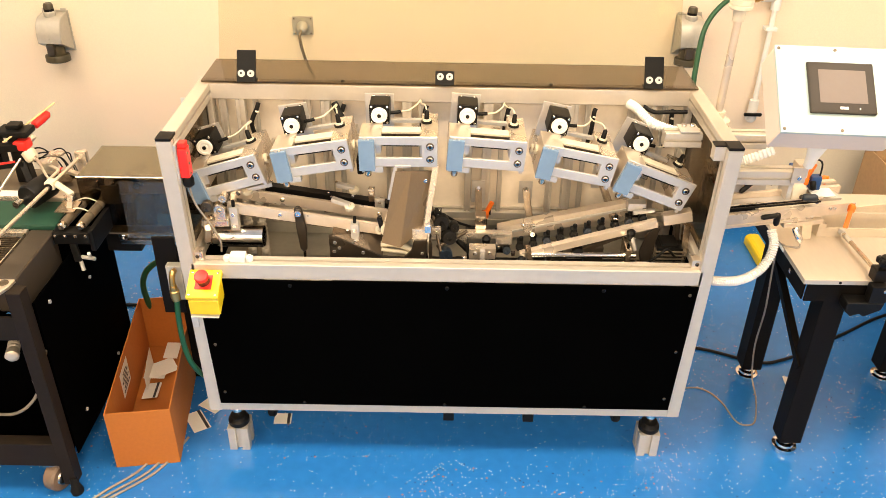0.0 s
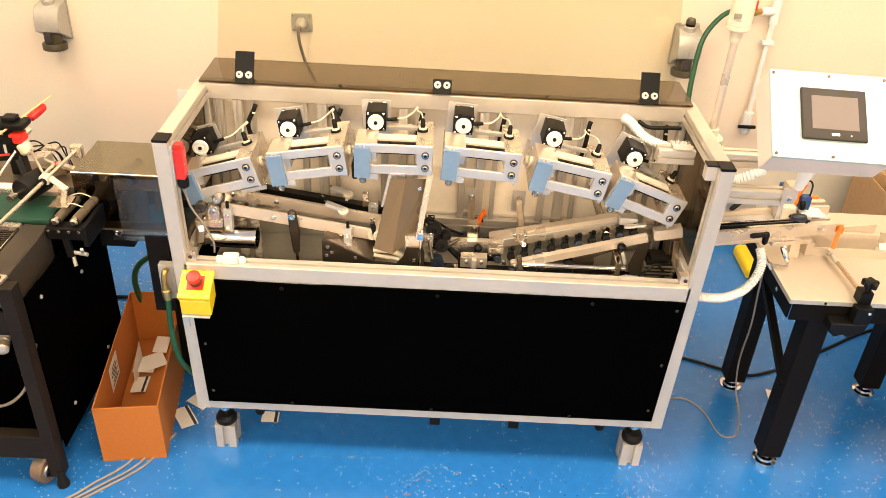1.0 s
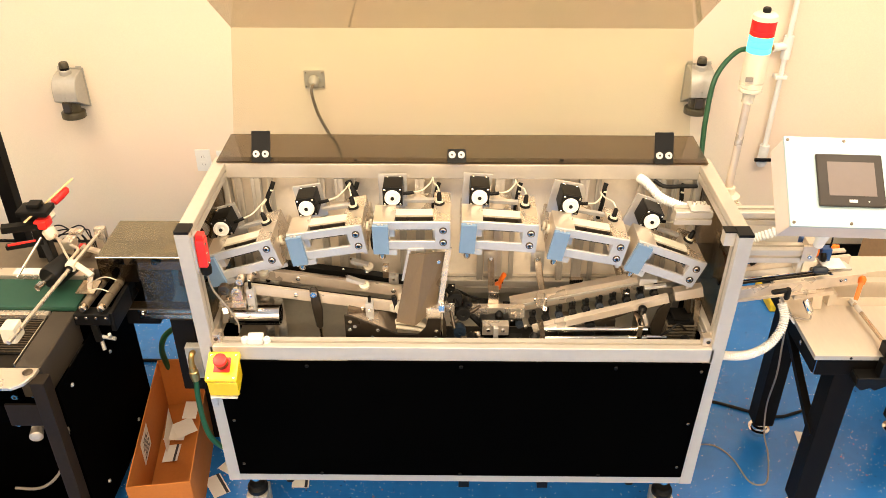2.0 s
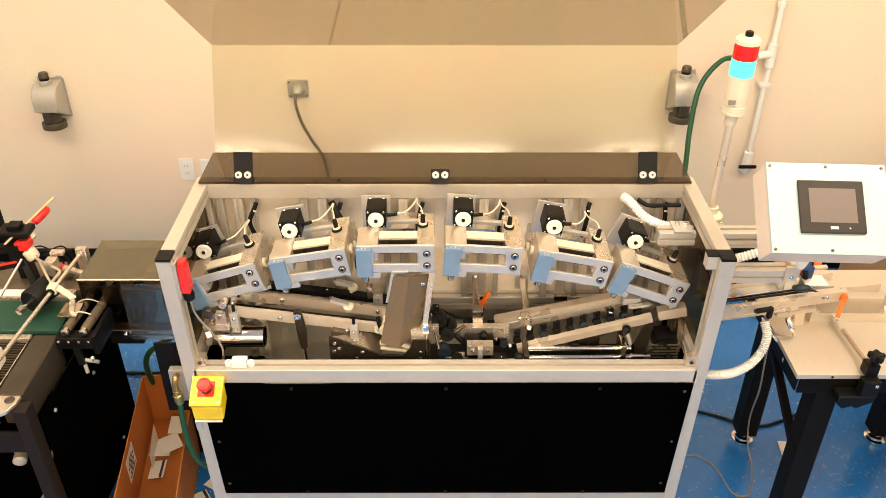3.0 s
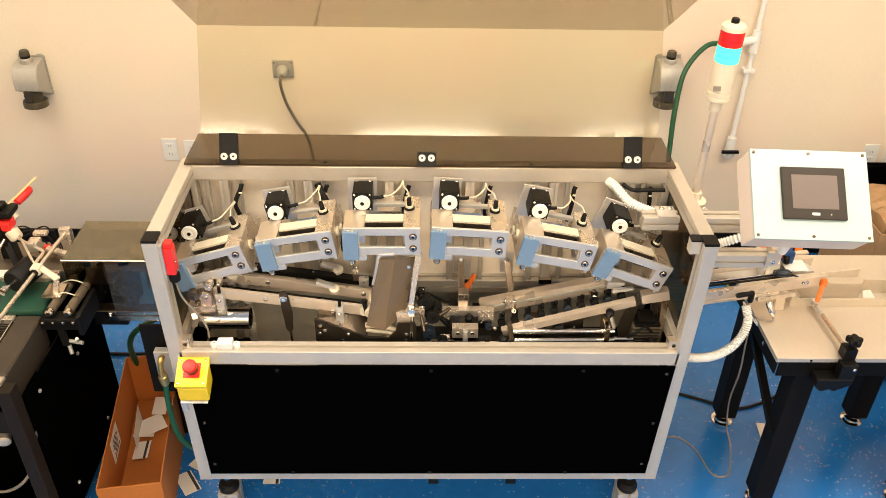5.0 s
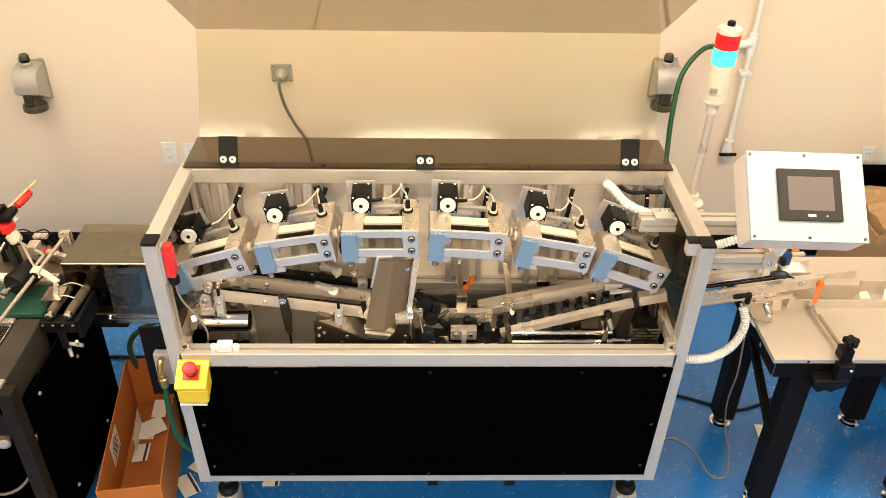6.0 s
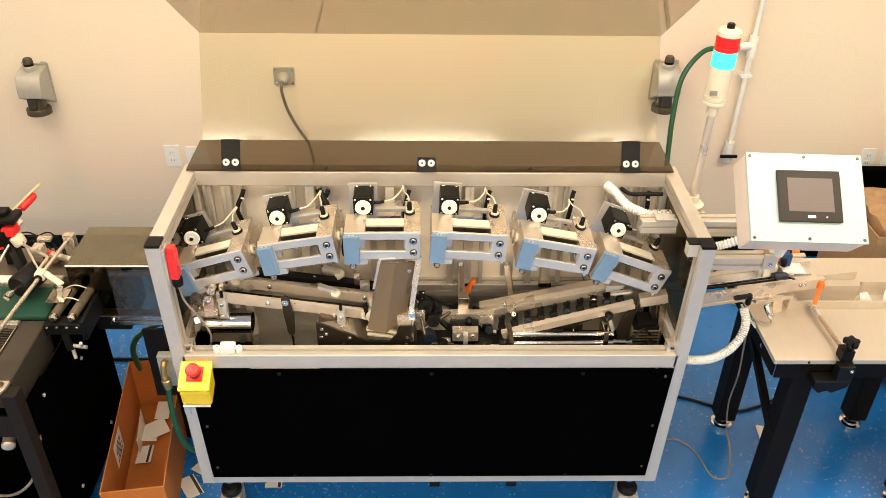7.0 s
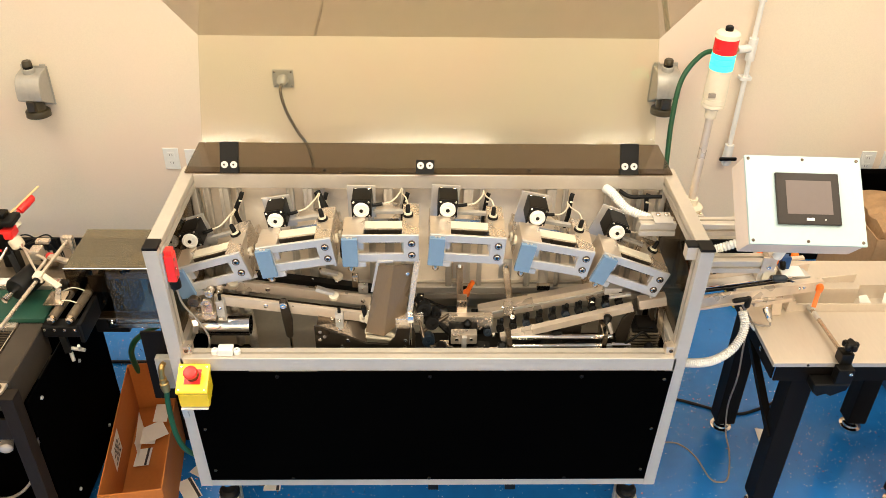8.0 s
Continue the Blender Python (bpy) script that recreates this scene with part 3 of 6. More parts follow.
# uprights that carry them, and black cable bundles
for i, (a, ux, uz) in enumerate(UNITS):
    for dx, w in ((-0.045, 0.022), (0.012, 0.03), (0.058, 0.016)):
        part("upright", tslot((ux + dx, 0.435, 0.702), (ux + dx, 0.435, MT - P - 0.001), w, slot=0.003, deep=0.005), M_ALU, machine)
    part("upright_foot", box(ux - 0.01, ux + 0.034, 0.402, 0.419, 0.70, 0.72, 0.002), M_STEEL, machine)
    bundle = thing("cable_bundle", "black wrapped cable bundle hanging behind a feeder head", "cable", (ux + 0.055, 0.40, 1.09), "cable bundles")
    part("sleeve", cable([(ux + 0.075, 0.40, MT - 0.052), (ux + 0.07, 0.395, 1.07), (ux + 0.06 - a * 0.0006, 0.39, 1.02), (ux + 0.06, 0.40, 0.96)], 0.007, 10), M_RUBBER, bundle)
    part("cable_tie", cable([(ux + 0.066, 0.386, 1.062), (ux + 0.075, 0.386, 1.06)], 0.003, 6), M_CREAM, bundle)
wrap = thing("cable_bundle", "thick black taped cable bundle", "cable", (-0.33, 0.36, 1.1), "cable bundles")
part("sleeve", cable([(-0.355, 0.40, 1.088), (-0.33, 0.37, 1.05), (-0.285, 0.34, 0.98), (-0.275, 0.34, 0.88)], 0.011, 10), M_RUBBER, wrap)

# ---- control box on its arm ----
hm = pose(0.966, -0.036, 1.316, 42.9) @ pose(0, 0, 0, 0, 0, -1.5)


def hbox(x0, x1, y0, y1, z0, z1, b=0.002):
    return box(x0, x1, y0, y1, z0, z1, b, hm)


control = thing("control_panel", "white plastic control box with a dark touch screen on an arm", "control panel", (0.965, 0.03, 1.2))
part("enclosure", hbox(-0.150, 0.150, -0.114, 0.121, -0.10, -0.010, 0.006), M_BOXBODY, control, "white plastic box behind the lid, tinted for warm light")
lidp = part("enclosure_lid", hbox(-0.151, 0.153, -0.116, 0.124, -0.0095, 0, 0.003), M_BOXWHITE, control)
for a in (-0.142, 0.0, 0.142):
    for b in (-0.106, 0.114):
        part("screw", bolt(hm @ Vector((a, b, 0)), hm.to_3x3() @ Vector((0, 0, 1)), 0.0042, 0.002), M_DARKSTEEL, lidp)
bez = part("bezel", hbox(-0.077, 0.087, -0.063, 0.075, 0.0003, 0.009, 0.003), M_BEZEL, control, "dark screen bezel")
part("screen", hbox(-0.052, 0.066, -0.036, 0.054, 0.0092, 0.0098, 0), M_SCREEN, bez, "grey unlit screen")
part("badge", hbox(-0.004, 0.016, -0.053, -0.046, 0.0092, 0.0102, 0.0003), M_WHITE, bez)
part("led", bolt(hm @ Vector((0.045, -0.05, 0.009)), hm.to_3x3() @ Vector((0, 0, 1)), 0.002, 0.001), M_WHITE, bez)
part("neck", lathe((1.02, 0.13, 1.03), (1.02, 0.09, 1.16), [(0, 0.014), (0.3, 0.018), (1, 0.04)], 20), M_WHITE, control)
arm = control
part("rail", tslot((0.782, 0.165, 0.982), (1.0, 0.165, 0.982), 0.045), M_ALU, arm)
part("rail", tslot((0.782, 0.25, 1.058), (0.95, 0.25, 1.058), 0.045), M_ALU, arm)
part("clamp", box(0.985, 1.025, 0.134, 0.1415, 0.972, 1.022, 0.002), M_WARM, arm)
part("clamp", box(1.0005, 1.032, 0.142, 0.185, 0.985, 1.026, 0.003), M_WARM, arm)
part("clamp_bolt", bolt((1.005, 0.134, 0.99), (0, -1, 0), 0.007, 0.006), M_CHROME, arm)

# ---- signal tower ----
TX, TY = 0.804, 0.325
tower = thing("signal_tower", "signal light tower, red lens over a lit green one", "signal light", (TX, TY, 1.09))


def tower_ring(z0, z1, steps, seg=28):
    lean = lambda z: TX + 0.006 * (z - 1.1) / 0.55
    return lathe((lean(z0), TY, z0), (lean(z1), TY, z1), steps, seg)


part("base", tower_ring(1.075, 1.115, [(0, 0.035), (0.3, 0.037), (0.45, 0.03), (0.5, 0.02), (1, 0.019)]), M_CREAM, tower)
part("base_plate", box(0.772, 0.838, 0.285, 0.365, 1.066, 1.0745, 0.002), M_ALU, tower)
part("base_screw", bolt((0.828, 0.295, 1.0745), (0, 0, 1), 0.005, 0.004), M_STEEL, tower)
part("pole", tower_ring(1.11, 1.405, [(0, 0.0115), (1, 0.0115)]), M_WARM, tower)
part("collar", tower_ring(1.385, 1.422, [(0, 0.0165), (0.8, 0.018), (1, 0.022)]), M_CREAM, tower)
body = part("body", tower_ring(1.418, 1.533, [(0, 0.029), (0.03, 0.033), (0.10, 0.033), (0.11, 0.0315), (0.13, 0.0315), (0.14, 0.033), (0.24, 0.033), (0.25, 0.0315), (0.27, 0.0315), (0.28, 0.033), (1, 0.032)]), M_CREAM, tower)
part("label", box(TX - 0.026, TX - 0.006, TY - 0.0345, TY - 0.029, 1.458, 1.471, 0), M_GREYCABLE, body, "small grey printed bar")
part("green_lens", tower_ring(1.533, 1.580, [(0, 0.032), (0.02, 0.033), (0.30, 0.033), (0.33, 0.031), (0.37, 0.031), (0.40, 0.033), (0.66, 0.033), (0.69, 0.031), (0.73, 0.031), (0.76, 0.033), (1, 0.033)]), M_GREENGLOW, tower, "lit green lens")
part("red_lens", tower_ring(1.580, 1.622, [(0, 0.033), (0.30, 0.033), (0.32, 0.0322), (0.36, 0.0322), (0.38, 0.033), (1, 0.033)]), M_REDGLASS, tower, "red lens")
part("cap", tower_ring(1.622, 1.642, [(0, 0.0335), (0.6, 0.033), (0.9, 0.027), (1, 0.012)]), M_CREAM, tower)
part("cap_screw", tower_ring(1.640, 1.655, [(0, 0.011), (0.8, 0.011), (1, 0.008)], 14), M_BLACK, tower)

# ---- emergency stop ----
em = pose(-0.698, -0.0425, 0.7085, 30)
stop = thing("emergency_stop", "yellow emergency stop box with red mushroom button", "switch", (-0.69, -0.03, 0.62))
part("housing", extrude([(-0.0715, 0.668), (-0.006, 0.706), (-0.004, 0.645), (-0.066, 0.615)], "x", -0.742, -0.654, 0.003), M_YELLOW, stop)
cover = part("cover", box(-0.0465, 0.0465, -0.045, 0.046, -0.0185, 0.0, 0.005, em), M_YELLOW, stop)
for a in (-0.037, 0.037):
    for b in (-0.035, 0.036):
        part("screw", bolt(em @ Vector((a, b, 0)), em.to_3x3() @ Vector((0, 0, 1)), 0.0035, 0.0015), M_STEEL, cover)
part("legend_plate", box(-0.024, 0.024, -0.018, 0.028, 0.0002, 0.002, 0.001, em), M_RED, stop)
part("button", lathe(em @ Vector((0, 0.008, 0.024)), em @ Vector((0, 0.008, 0.040)), [(0, 0.018), (0.15, 0.0205), (0.7, 0.0205), (0.92, 0.018), (1, 0.012)], 24), M_RED, stop)
part("button_stem", lathe(em @ Vector((0, 0.008, 0.002)), em @ Vector((0, 0.008, 0.0245)), [(0, 0.0185), (0.5, 0.0185), (1, 0.016)], 20), mat("dark_red_plastic", (0.10, 0.01, 0.008), 0.4), stop)
part("bracket", extrude([(-0.07, 0.610), (-0.002, 0.640), (-0.002, 0.636), (-0.068, 0.606)], "x", -0.74, -0.66), M_FACE, stop)
part("bracket_leg", extrude([(-0.07, 0.610), (-0.066, 0.606), (-0.06, 0.57), (-0.064, 0.57)], "x", -0.74, -0.722), M_FACE, stop)

# ---- safety switch on the post ----
sw = thing("safety_switch", "red safety interlock switch on the post", "switch", (-0.715, 0.05, 1.05))
part("back_plate", box(-0.7295, -0.7225, 0.008, 0.05, 1.0, 1.118, 0.001), M_FACE, sw)
part("housing", box(-0.722, -0.697, 0.012, 0.046, 1.018, 1.105, 0.004), M_RED, sw)
part("housing_head", box(-0.720, -0.699, 0.016, 0.042, 1.1055, 1.120, 0.003), M_RED, sw)
for zz in (1.03, 1.06, 1.09):
    part("screw", bolt((-0.697, 0.022, zz), (1, 0, 0), 0.004, 0.002), M_STEEL, sw)
part("gland", lathe((-0.708, 0.028, 1.017), (-0.708, 0.028, 0.985), [(0, 0.014), (0.3, 0.016), (0.8, 0.015), (1, 0.008)], 16), M_BLACK, sw)
part("lead", cable([(-0.708, 0.028, 0.985), (-0.70, 0.03, 0.93), (-0.675, 0.04, 0.87), (-0.655, 0.045, 0.82), (-0.650, 0.05, 0.79), (-0.655, 0.06, 0.755)], 0.003, 8), M_GREYCABLE, sw)

sw.location.x -= 0.009

# ---- out-feed table ----
TZ = 0.725
table = thing("outfeed_table", "black steel table with a bare metal top", "table", (1.6, 0.27, 0))
part("table_top", box(1.04, 2.6, 0.005, 0.55, TZ - 0.016, TZ, 0.002), M_TABLE, table)
part("apron", box(1.06, 2.58, 0.02, 0.026, TZ - 0.085, TZ - 0.017, 0.002), M_LEG, table)
part("apron", box(1.055, 1.061, 0.03, 0.52, TZ - 0.085, TZ - 0.017, 0.002), M_LEG, table)
for lx, ly in ((1.160, 0.062), (1.147, 0.44), (1.66, 0.062), (1.66, 0.44), (2.5, 0.062), (2.5, 0.44)):
    leg = part("leg", box(lx - 0.036, lx + 0.036, ly - 0.036, ly + 0.036, 0.055, TZ - 0.0165, 0.004), M_LEG, table)
    part("levelling_foot", lathe((lx, ly, 0.0), (lx, ly, 0.055), [(0, 0.038), (0.1, 0.041), (0.35, 0.040), (0.4, 0.03), (0.55, 0.028), (0.6, 0.016), (1, 0.012)], 28), M_CHROME, leg, "bright steel levelling foot")
part("brace", box(-0.012, 0.012, -0.012, 0.012, -0.21, 0.21, 0.002, pose(1.13, 0.235, 0.46, -62)), M_LEG, table)
part("screw", bolt((1.145, 0.005, TZ - 0.008), (0, -1, 0), 0.004, 0.003), M_BLACK, table)
part("bolt", bolt((1.0545, 0.13, TZ - 0.05), (-1, 0, 0), 0.008, 0.005), M_CHROME, table)

# ---- cardboard box with offcuts ----
bx = thing("cardboard_box", "open tall brown cardboard carton with card offcuts inside", "box", (-0.868, -0.05, 0))
X0, X1, Y0, Y1, Z1 = -1.07, -0.868, -0.05, 0.585, 0.232
for nm, b in (("bottom", (X0 + 0.005, X1 - 0.005, Y0 + 0.005, Y1 - 0.005, 0.0, 0.006)), ("front_side", (X0, X1, Y0, Y0 + 0.004, 0, Z1)), ("back_side", (X0, X1, Y1 - 0.004, Y1, 0, Z1)),
              ("long_side", (X0, X0 + 0.004, Y0 + 0.0045, Y1 - 0.0045, 0, Z1)), ("long_side", (X1 - 0.004, X1, Y0 + 0.0045, Y1 - 0.0045, 0, Z1))):
    side = part(nm, box(*b, 0.001), M_CARD, bx)
    if nm == "long_side" and b[0] == X0:
        lab = part("shipping_label", box(X0 + 0.0043, X0 + 0.005, 0.165, 0.275, 0.105, 0.205, 0), M_PAPER, side, "white printed label")
        for k in range(6):
            part("printed_bar", box(X0 + 0.0051, X0 + 0.0055, 0.178 + 0.01 * (k % 3), 0.262 - 0.016 * (k % 2), 0.118 + 0.012 * k, 0.124 + 0.012 * k, 0), M_INK, lab)
bx.rotation_euler.z = radians(8)
for k, (cx, cy, w, h, a, stripe) in enumerate(((-1.062, 0.285, 0.055, 0.094, 7, 1), (-1.075, 0.385, 0.075, 0.085, 4, 0), (-1.045, 0.405, 0.075, 0.085, 32, 0), (-1.045, 0.495, 0.052, 0.09, 5, 0))):
    c = thing("card_offcut", "white card offcut lying in the carton", "card", (cx, cy, 0.0065), "card offcuts")
    cm = pose(cx, cy, 0.012 + 0.006 * k, 3 * (k - 2), 4 if k % 2 else -3, a)
    part("sheet", box(-w / 2, w / 2, -h / 2, h / 2, 0, 0.001, 0, cm), M_PAPER, c)
    if stripe:
        part("stripe", box(w * 0.2, w * 0.36, -h / 2, h / 2, 0.0012, 0.0018, 0, cm), M_INK, c)

leaning = thing("card_offcut", "white card offcut standing against the carton's side", "card", (-1.10, 0.34, 0.0065), "card offcuts")
upright_card = extrude([(-0.06, 0.0), (0.09, 0.0), (0.105, 0.075), (-0.04, 0.055)], "x", -0.0005, 0.0005)
bmesh.ops.transform(upright_card, matrix=pose(-1.088, 0.345, 0.0075, 0, -6, 8), verts=upright_card.verts)
part("sheet", upright_card, M_PAPER, leaning)

# ---- things on the wall ----
def wall_socket(x, z):
    t = thing("wall_socket", "grey cast industrial wall socket with an olive-black plug", "socket", (x, WALL_Y, z), "industrial wall sockets")
    W, Y = 0.052, WALL_Y
    part("back_plate", box(x - W - 0.004, x + W + 0.004, Y - 0.008, Y - 0.0005, z - 0.095, z + 0.085, 0.003), M_GREYCOVER, t)
    curve = [(Y - 0.062 - 0.058 * math.sin(a), z - 0.002 + 0.078 * math.cos(a)) for a in (math.pi / 2 * k / 9 for k in range(10))]
    hood_ = extrude([(Y - 0.0085, z + 0.080)] + curve + [(Y - 0.12, z - 0.032), (Y - 0.112, z - 0.034), (Y - 0.0085, z - 0.092)], "x", x - W, x + W, 0.003)
    body_ = part("housing", smooth(hood_, 35), M_GREYCOVER, t)
    part("seam", box(x - 0.003, x + 0.003, Y - 0.1225, Y - 0.119, z - 0.030, z - 0.004, 0.001), M_GREYCOVER, body_)
    gland = part("cable_gland", lathe((x - 0.002, Y - 0.055, z + 0.072), (x - 0.002, Y - 0.055, z + 0.095), [(0, 0.026), (0.8, 0.026), (1, 0.022)], 18), M_GREYCOVER, t)
    part("gland_ring", lathe((x - 0.002, Y - 0.055, z + 0.095), (x - 0.002, Y - 0.055, z + 0.105), [(0, 0.021), (1, 0.021)], 18), M_BLACK, gland)
    part("gland_cap", lathe((x - 0.002, Y - 0.055, z + 0.105), (x - 0.002, Y - 0.055, z + 0.128), [(0, 0.022), (0.7, 0.021), (1, 0.016)], 8), M_OLIVEPLUG, gland)
    for a in (-1, 1):
        part("ear", box(x + a * 0.04 - 0.012, x + a * 0.04 + 0.012, Y - 0.014, Y - 0.0085, z + 0.080, z + 0.095, 0.002), M_GREYCOVER, t)
    plug = part("plug", lathe((x, Y - 0.07, z - 0.045), (x, Y - 0.075, z - 0.122), [(0, 0.034), (0.55, 0.036), (0.6, 0.05), (0.65, 0.052), (0.95, 0.052), (1, 0.045)], 24), M_OLIVEPLUG, t, "olive-black plug")
    part("latch", box(x - 0.02, x + 0.012, Y - 0.122, Y - 0.105, z - 0.082, z - 0.034, 0.003), M_DARKSTEEL, plug)
    return t


wall_socket(-1.723, 0.925)
wall_socket(1.043, 0.955)


def outlet(x, z):
    t = thing("wall_outlet", "white double wall outlet plate", "outlet", (x, WALL_Y, z), "white wall outlets")
    pl = part("plate", box(x - 0.035, x + 0.035, WALL_Y - 0.006, WALL_Y - 0.0005, z - 0.055, z + 0.055, 0.0025), M_WHITE, t)
    for dz in (-0.02, 0.02):
        f = part("socket_face", box(x - 0.016, x + 0.016, WALL_Y - 0.008, WALL_Y - 0.0062, z + dz - 0.014, z + dz + 0.014, 0.001), M_WHITE, t)
        for dx in (-0.006, 0.006):
            part("slot", box(x + dx - 0.001, x + dx + 0.001, WALL_Y - 0.0086, WALL_Y - 0.0081, z + dz - 0.004, z + dz + 0.005, 0), M_INK, f)


outlet(-1.20, 0.558)
outlet(-1.10, 0.552)
outlet(2.085, 0.56)
outlet(2.19, 0.56)
plate = thing("wall_socket_plate", "square steel socket plate with a grey cord", "socket", (-0.645, WALL_Y, 0.96))
part("plate", box(-0.69, -0.598, WALL_Y - 0.008, WALL_Y - 0.0005, 0.918, 1.0, 0.003), M_GREYCOVER, plate)
part("plug", lathe((-0.645, WALL_Y - 0.008, 0.957), (-0.645, WALL_Y - 0.05, 0.95), [(0, 0.026), (0.4, 0.026), (0.8, 0.018), (1, 0.01)], 18), M_GREYCOVER, plate)
for dx in (-0.036, 0.036):
    for dz in (-0.032, 0.032):
        part("screw", bolt((-0.644 + dx, WALL_Y - 0.008, 0.959 + dz), (0, -1, 0), 0.004, 0.002), M_STEEL, plate)
part("cord", cable([(-0.645, WALL_Y - 0.05, 0.95), (-0.65, WALL_Y - 0.07, 0.92), (-0.635, WALL_Y - 0.05, 0.82), (-0.60, WALL_Y - 0.03, 0.72), (-0.55, WALL_Y - 0.02, 0.60), (-0.52, WALL_Y - 0.02, 0.3), (-0.5, WALL_Y - 0.03, 0.05)], 0.007, 8), mat("brown_grey_cord", (0.16, 0.12, 0.08), 0.5), plate)

PX = 1.40
pvc = thing("air_pipe", "white plastic air pipe on the wall with a tee and valve", "pipe", (PX, WALL_Y, 1.5))
part("pipe", rod((PX, WALL_Y - 0.03, 0.66), (PX, WALL_Y - 0.03, CEILING - 0.002), 0.011), M_WHITE, pvc)
part("tee", join(rod((PX, WALL_Y - 0.03, 1.07), (PX, WALL_Y - 0.03, 1.17), 0.02), rod((PX, WALL_Y - 0.03, 1.125), (PX - 0.07, WALL_Y - 0.05, 1.125), 0.018)), M_WHITE, pvc)
part("coupling", rod((PX, WALL_Y - 0.03, 0.60), (PX, WALL_Y - 0.03, 0.66), 0.021), M_WHITE, pvc)
part("coupling", rod((PX, WALL_Y - 0.03, 1.33), (PX, WALL_Y - 0.03, 1.35), 0.018), M_WHITE, pvc)
part("clip", box(PX - 0.025, PX + 0.025, WALL_Y - 0.045, WALL_Y - 0.001, 0.98, 0.995, 0.002), M_WHITE, pvc)
part("valve_handle", box(PX - 0.045, PX + 0.035, WALL_Y - 0.065, WALL_Y - 0.052, 0.592, 0.606, 0.004), M_BLACK, pvc)
part("valve_body", lathe((PX, WALL_Y - 0.03, 0.555), (PX, WALL_Y - 0.03, 0.60), [(0, 0.016), (0.3, 0.024), (1, 0.022)], 18), M_WHITE, pvc)
fit_ = part("fitting", lathe((PX - 0.07, WALL_Y - 0.05, 1.125), (PX - 0.14, WALL_Y - 0.07, 1.125), [(0, 0.012), (0.3, 0.012), (0.3, 0.017), (0.6, 0.017), (0.6, 0.01), (1, 0.01)], 14), M_BRASS, pvc)
part("tap_handle", box(PX - 0.13, PX - 0.10, WALL_Y - 0.085, WALL_Y - 0.06, 1.14, 1.18, 0.004), M_RED, pvc, "red tap handle")
hose = lone("air_hose", cable([(PX - 0.14, WALL_Y - 0.07, 1.125), (PX - 0.24, WALL_Y - 0.12, 1.13), (PX - 0.33, WALL_Y - 0.18, 1.04), (PX - 0.36, WALL_Y - 0.24, 0.88), (PX - 0.37, WALL_Y - 0.30, 0.72), (PX - 0.40, WALL_Y - 0.45, 0.4), (PX - 0.5, WALL_Y - 0.55, 0.012)], 0.011, 10), M_GREEN, "green rubber air hose hanging from the wall pipe", "hose", (PX - 0.3, WALL_Y - 0.2, 0.9))


def beam(p0, p1, w, h, bevel=0.0015):
    """A bar between two points, w wide and h high."""
    p0, p1 = Vector(p0), Vector(p1)
    d, u, v = axes(p1 - p0)
    m = Matrix((u, v, d)).transposed().to_4x4()
    m.translation = (p0 + p1) / 2
    return box(-w / 2, w / 2, -h / 2, h / 2, -(p1 - p0).length / 2, (p1 - p0).length / 2, bevel, m)


def idler(p, d, r, w, material, parent, name="roller", label=""):
    p, d = Vector(p), Vector(d).normalized()
    o = part(name, lathe(p - d * w / 2, p + d * w / 2, [(0, r * 0.35), (0, r * 0.92), (0.08, r), (0.92, r), (1, r * 0.92), (1, r * 0.35), (0.85, r * 0.3)], 20), material, parent, label)
    part("pin", bolt(p - d * w * 0.4, -d, r * 0.32, w * 0.35), M_STEEL, o)
    return o


# ---- inside the machine: sloping belt conveyor ----
conv = thing("belt_conveyor", "sloping belt conveyor between bare aluminium side bars", "conveyor", (-0.42, 0.18, 0.75))
A, B = Vector((-0.655, 0, 0.852)), Vector((-0.185, 0, 0.782))
for y, lift in ((0.15, 0.004), (0.204, 0.026)):
    side = part("side_bar", beam(A + Vector((0, y, lift)), B + Vector((0, y, lift)), 0.012, 0.034), M_WARM, conv)
    for s in (0.05, 0.33, 0.95):
        q = A.lerp(B, s) + Vector((0, y - 0.006, lift + 0.002))
        part("bolt", bolt(q, (0, -1, 0), 0.007, 0.004), M_CHROME, side)
for off, material, nm in ((-0.010, M_BROWNBLACK, "belt"), (-0.02, M_DARKSTEEL, "slider_bed")):
    part(nm, beam(A + Vector((0, 0.179, off)), B + Vector((0, 0.179, off)), 0.044, 0.006), material, conv)
for q in (A, B):
    part("end_roller", rod(q + Vector((0, 0.158, 0)), q + Vector((0, 0.214, 0)), 0.017), M_CHROME, conv)
part("tie_rod", rod((-0.66, 0.25, 0.85), (-0.2, 0.25, 0.79), 0.004), M_CHROME, conv)
rail2 = part("guide_rail", beam((-0.56, 0.262, 0.868), (-0.18, 0.262, 0.812), 0.03, 0.018), M_BLACK, conv, "black guide rail")
for k in range(5):
    part("screw", bolt((-0.52 + 0.075 * k, 0.264, 0.862 - 0.0083 * k), (0, -1, 0.6), 0.005, 0.004), M_CHROME, rail2)
for (ax, ay, az), (bx_, by, bz) in (((-0.35, 0.19, 0.866), (-0.295, 0.18, 0.852)), ((-0.345, 0.275, 0.872), (-0.29, 0.268, 0.862)), ((-0.53, 0.21, 0.905), (-0.60, 0.19, 0.895))):
    h = part("roller_arm", beam((ax, ay, az), (bx_, by, bz), 0.018, 0.014, 0.003), M_FACE, conv)
    part("arm_screw", bolt((ax, ay, az + 0.007), (0, 0, 1), 0.004, 0.003), M_STEEL, h)
    idler((bx_, by - 0.004, bz - 0.004), (0, -0.35, 1), 0.0155, 0.012, M_CREAM, h, "nip_roller", "cream nylon nip roller")
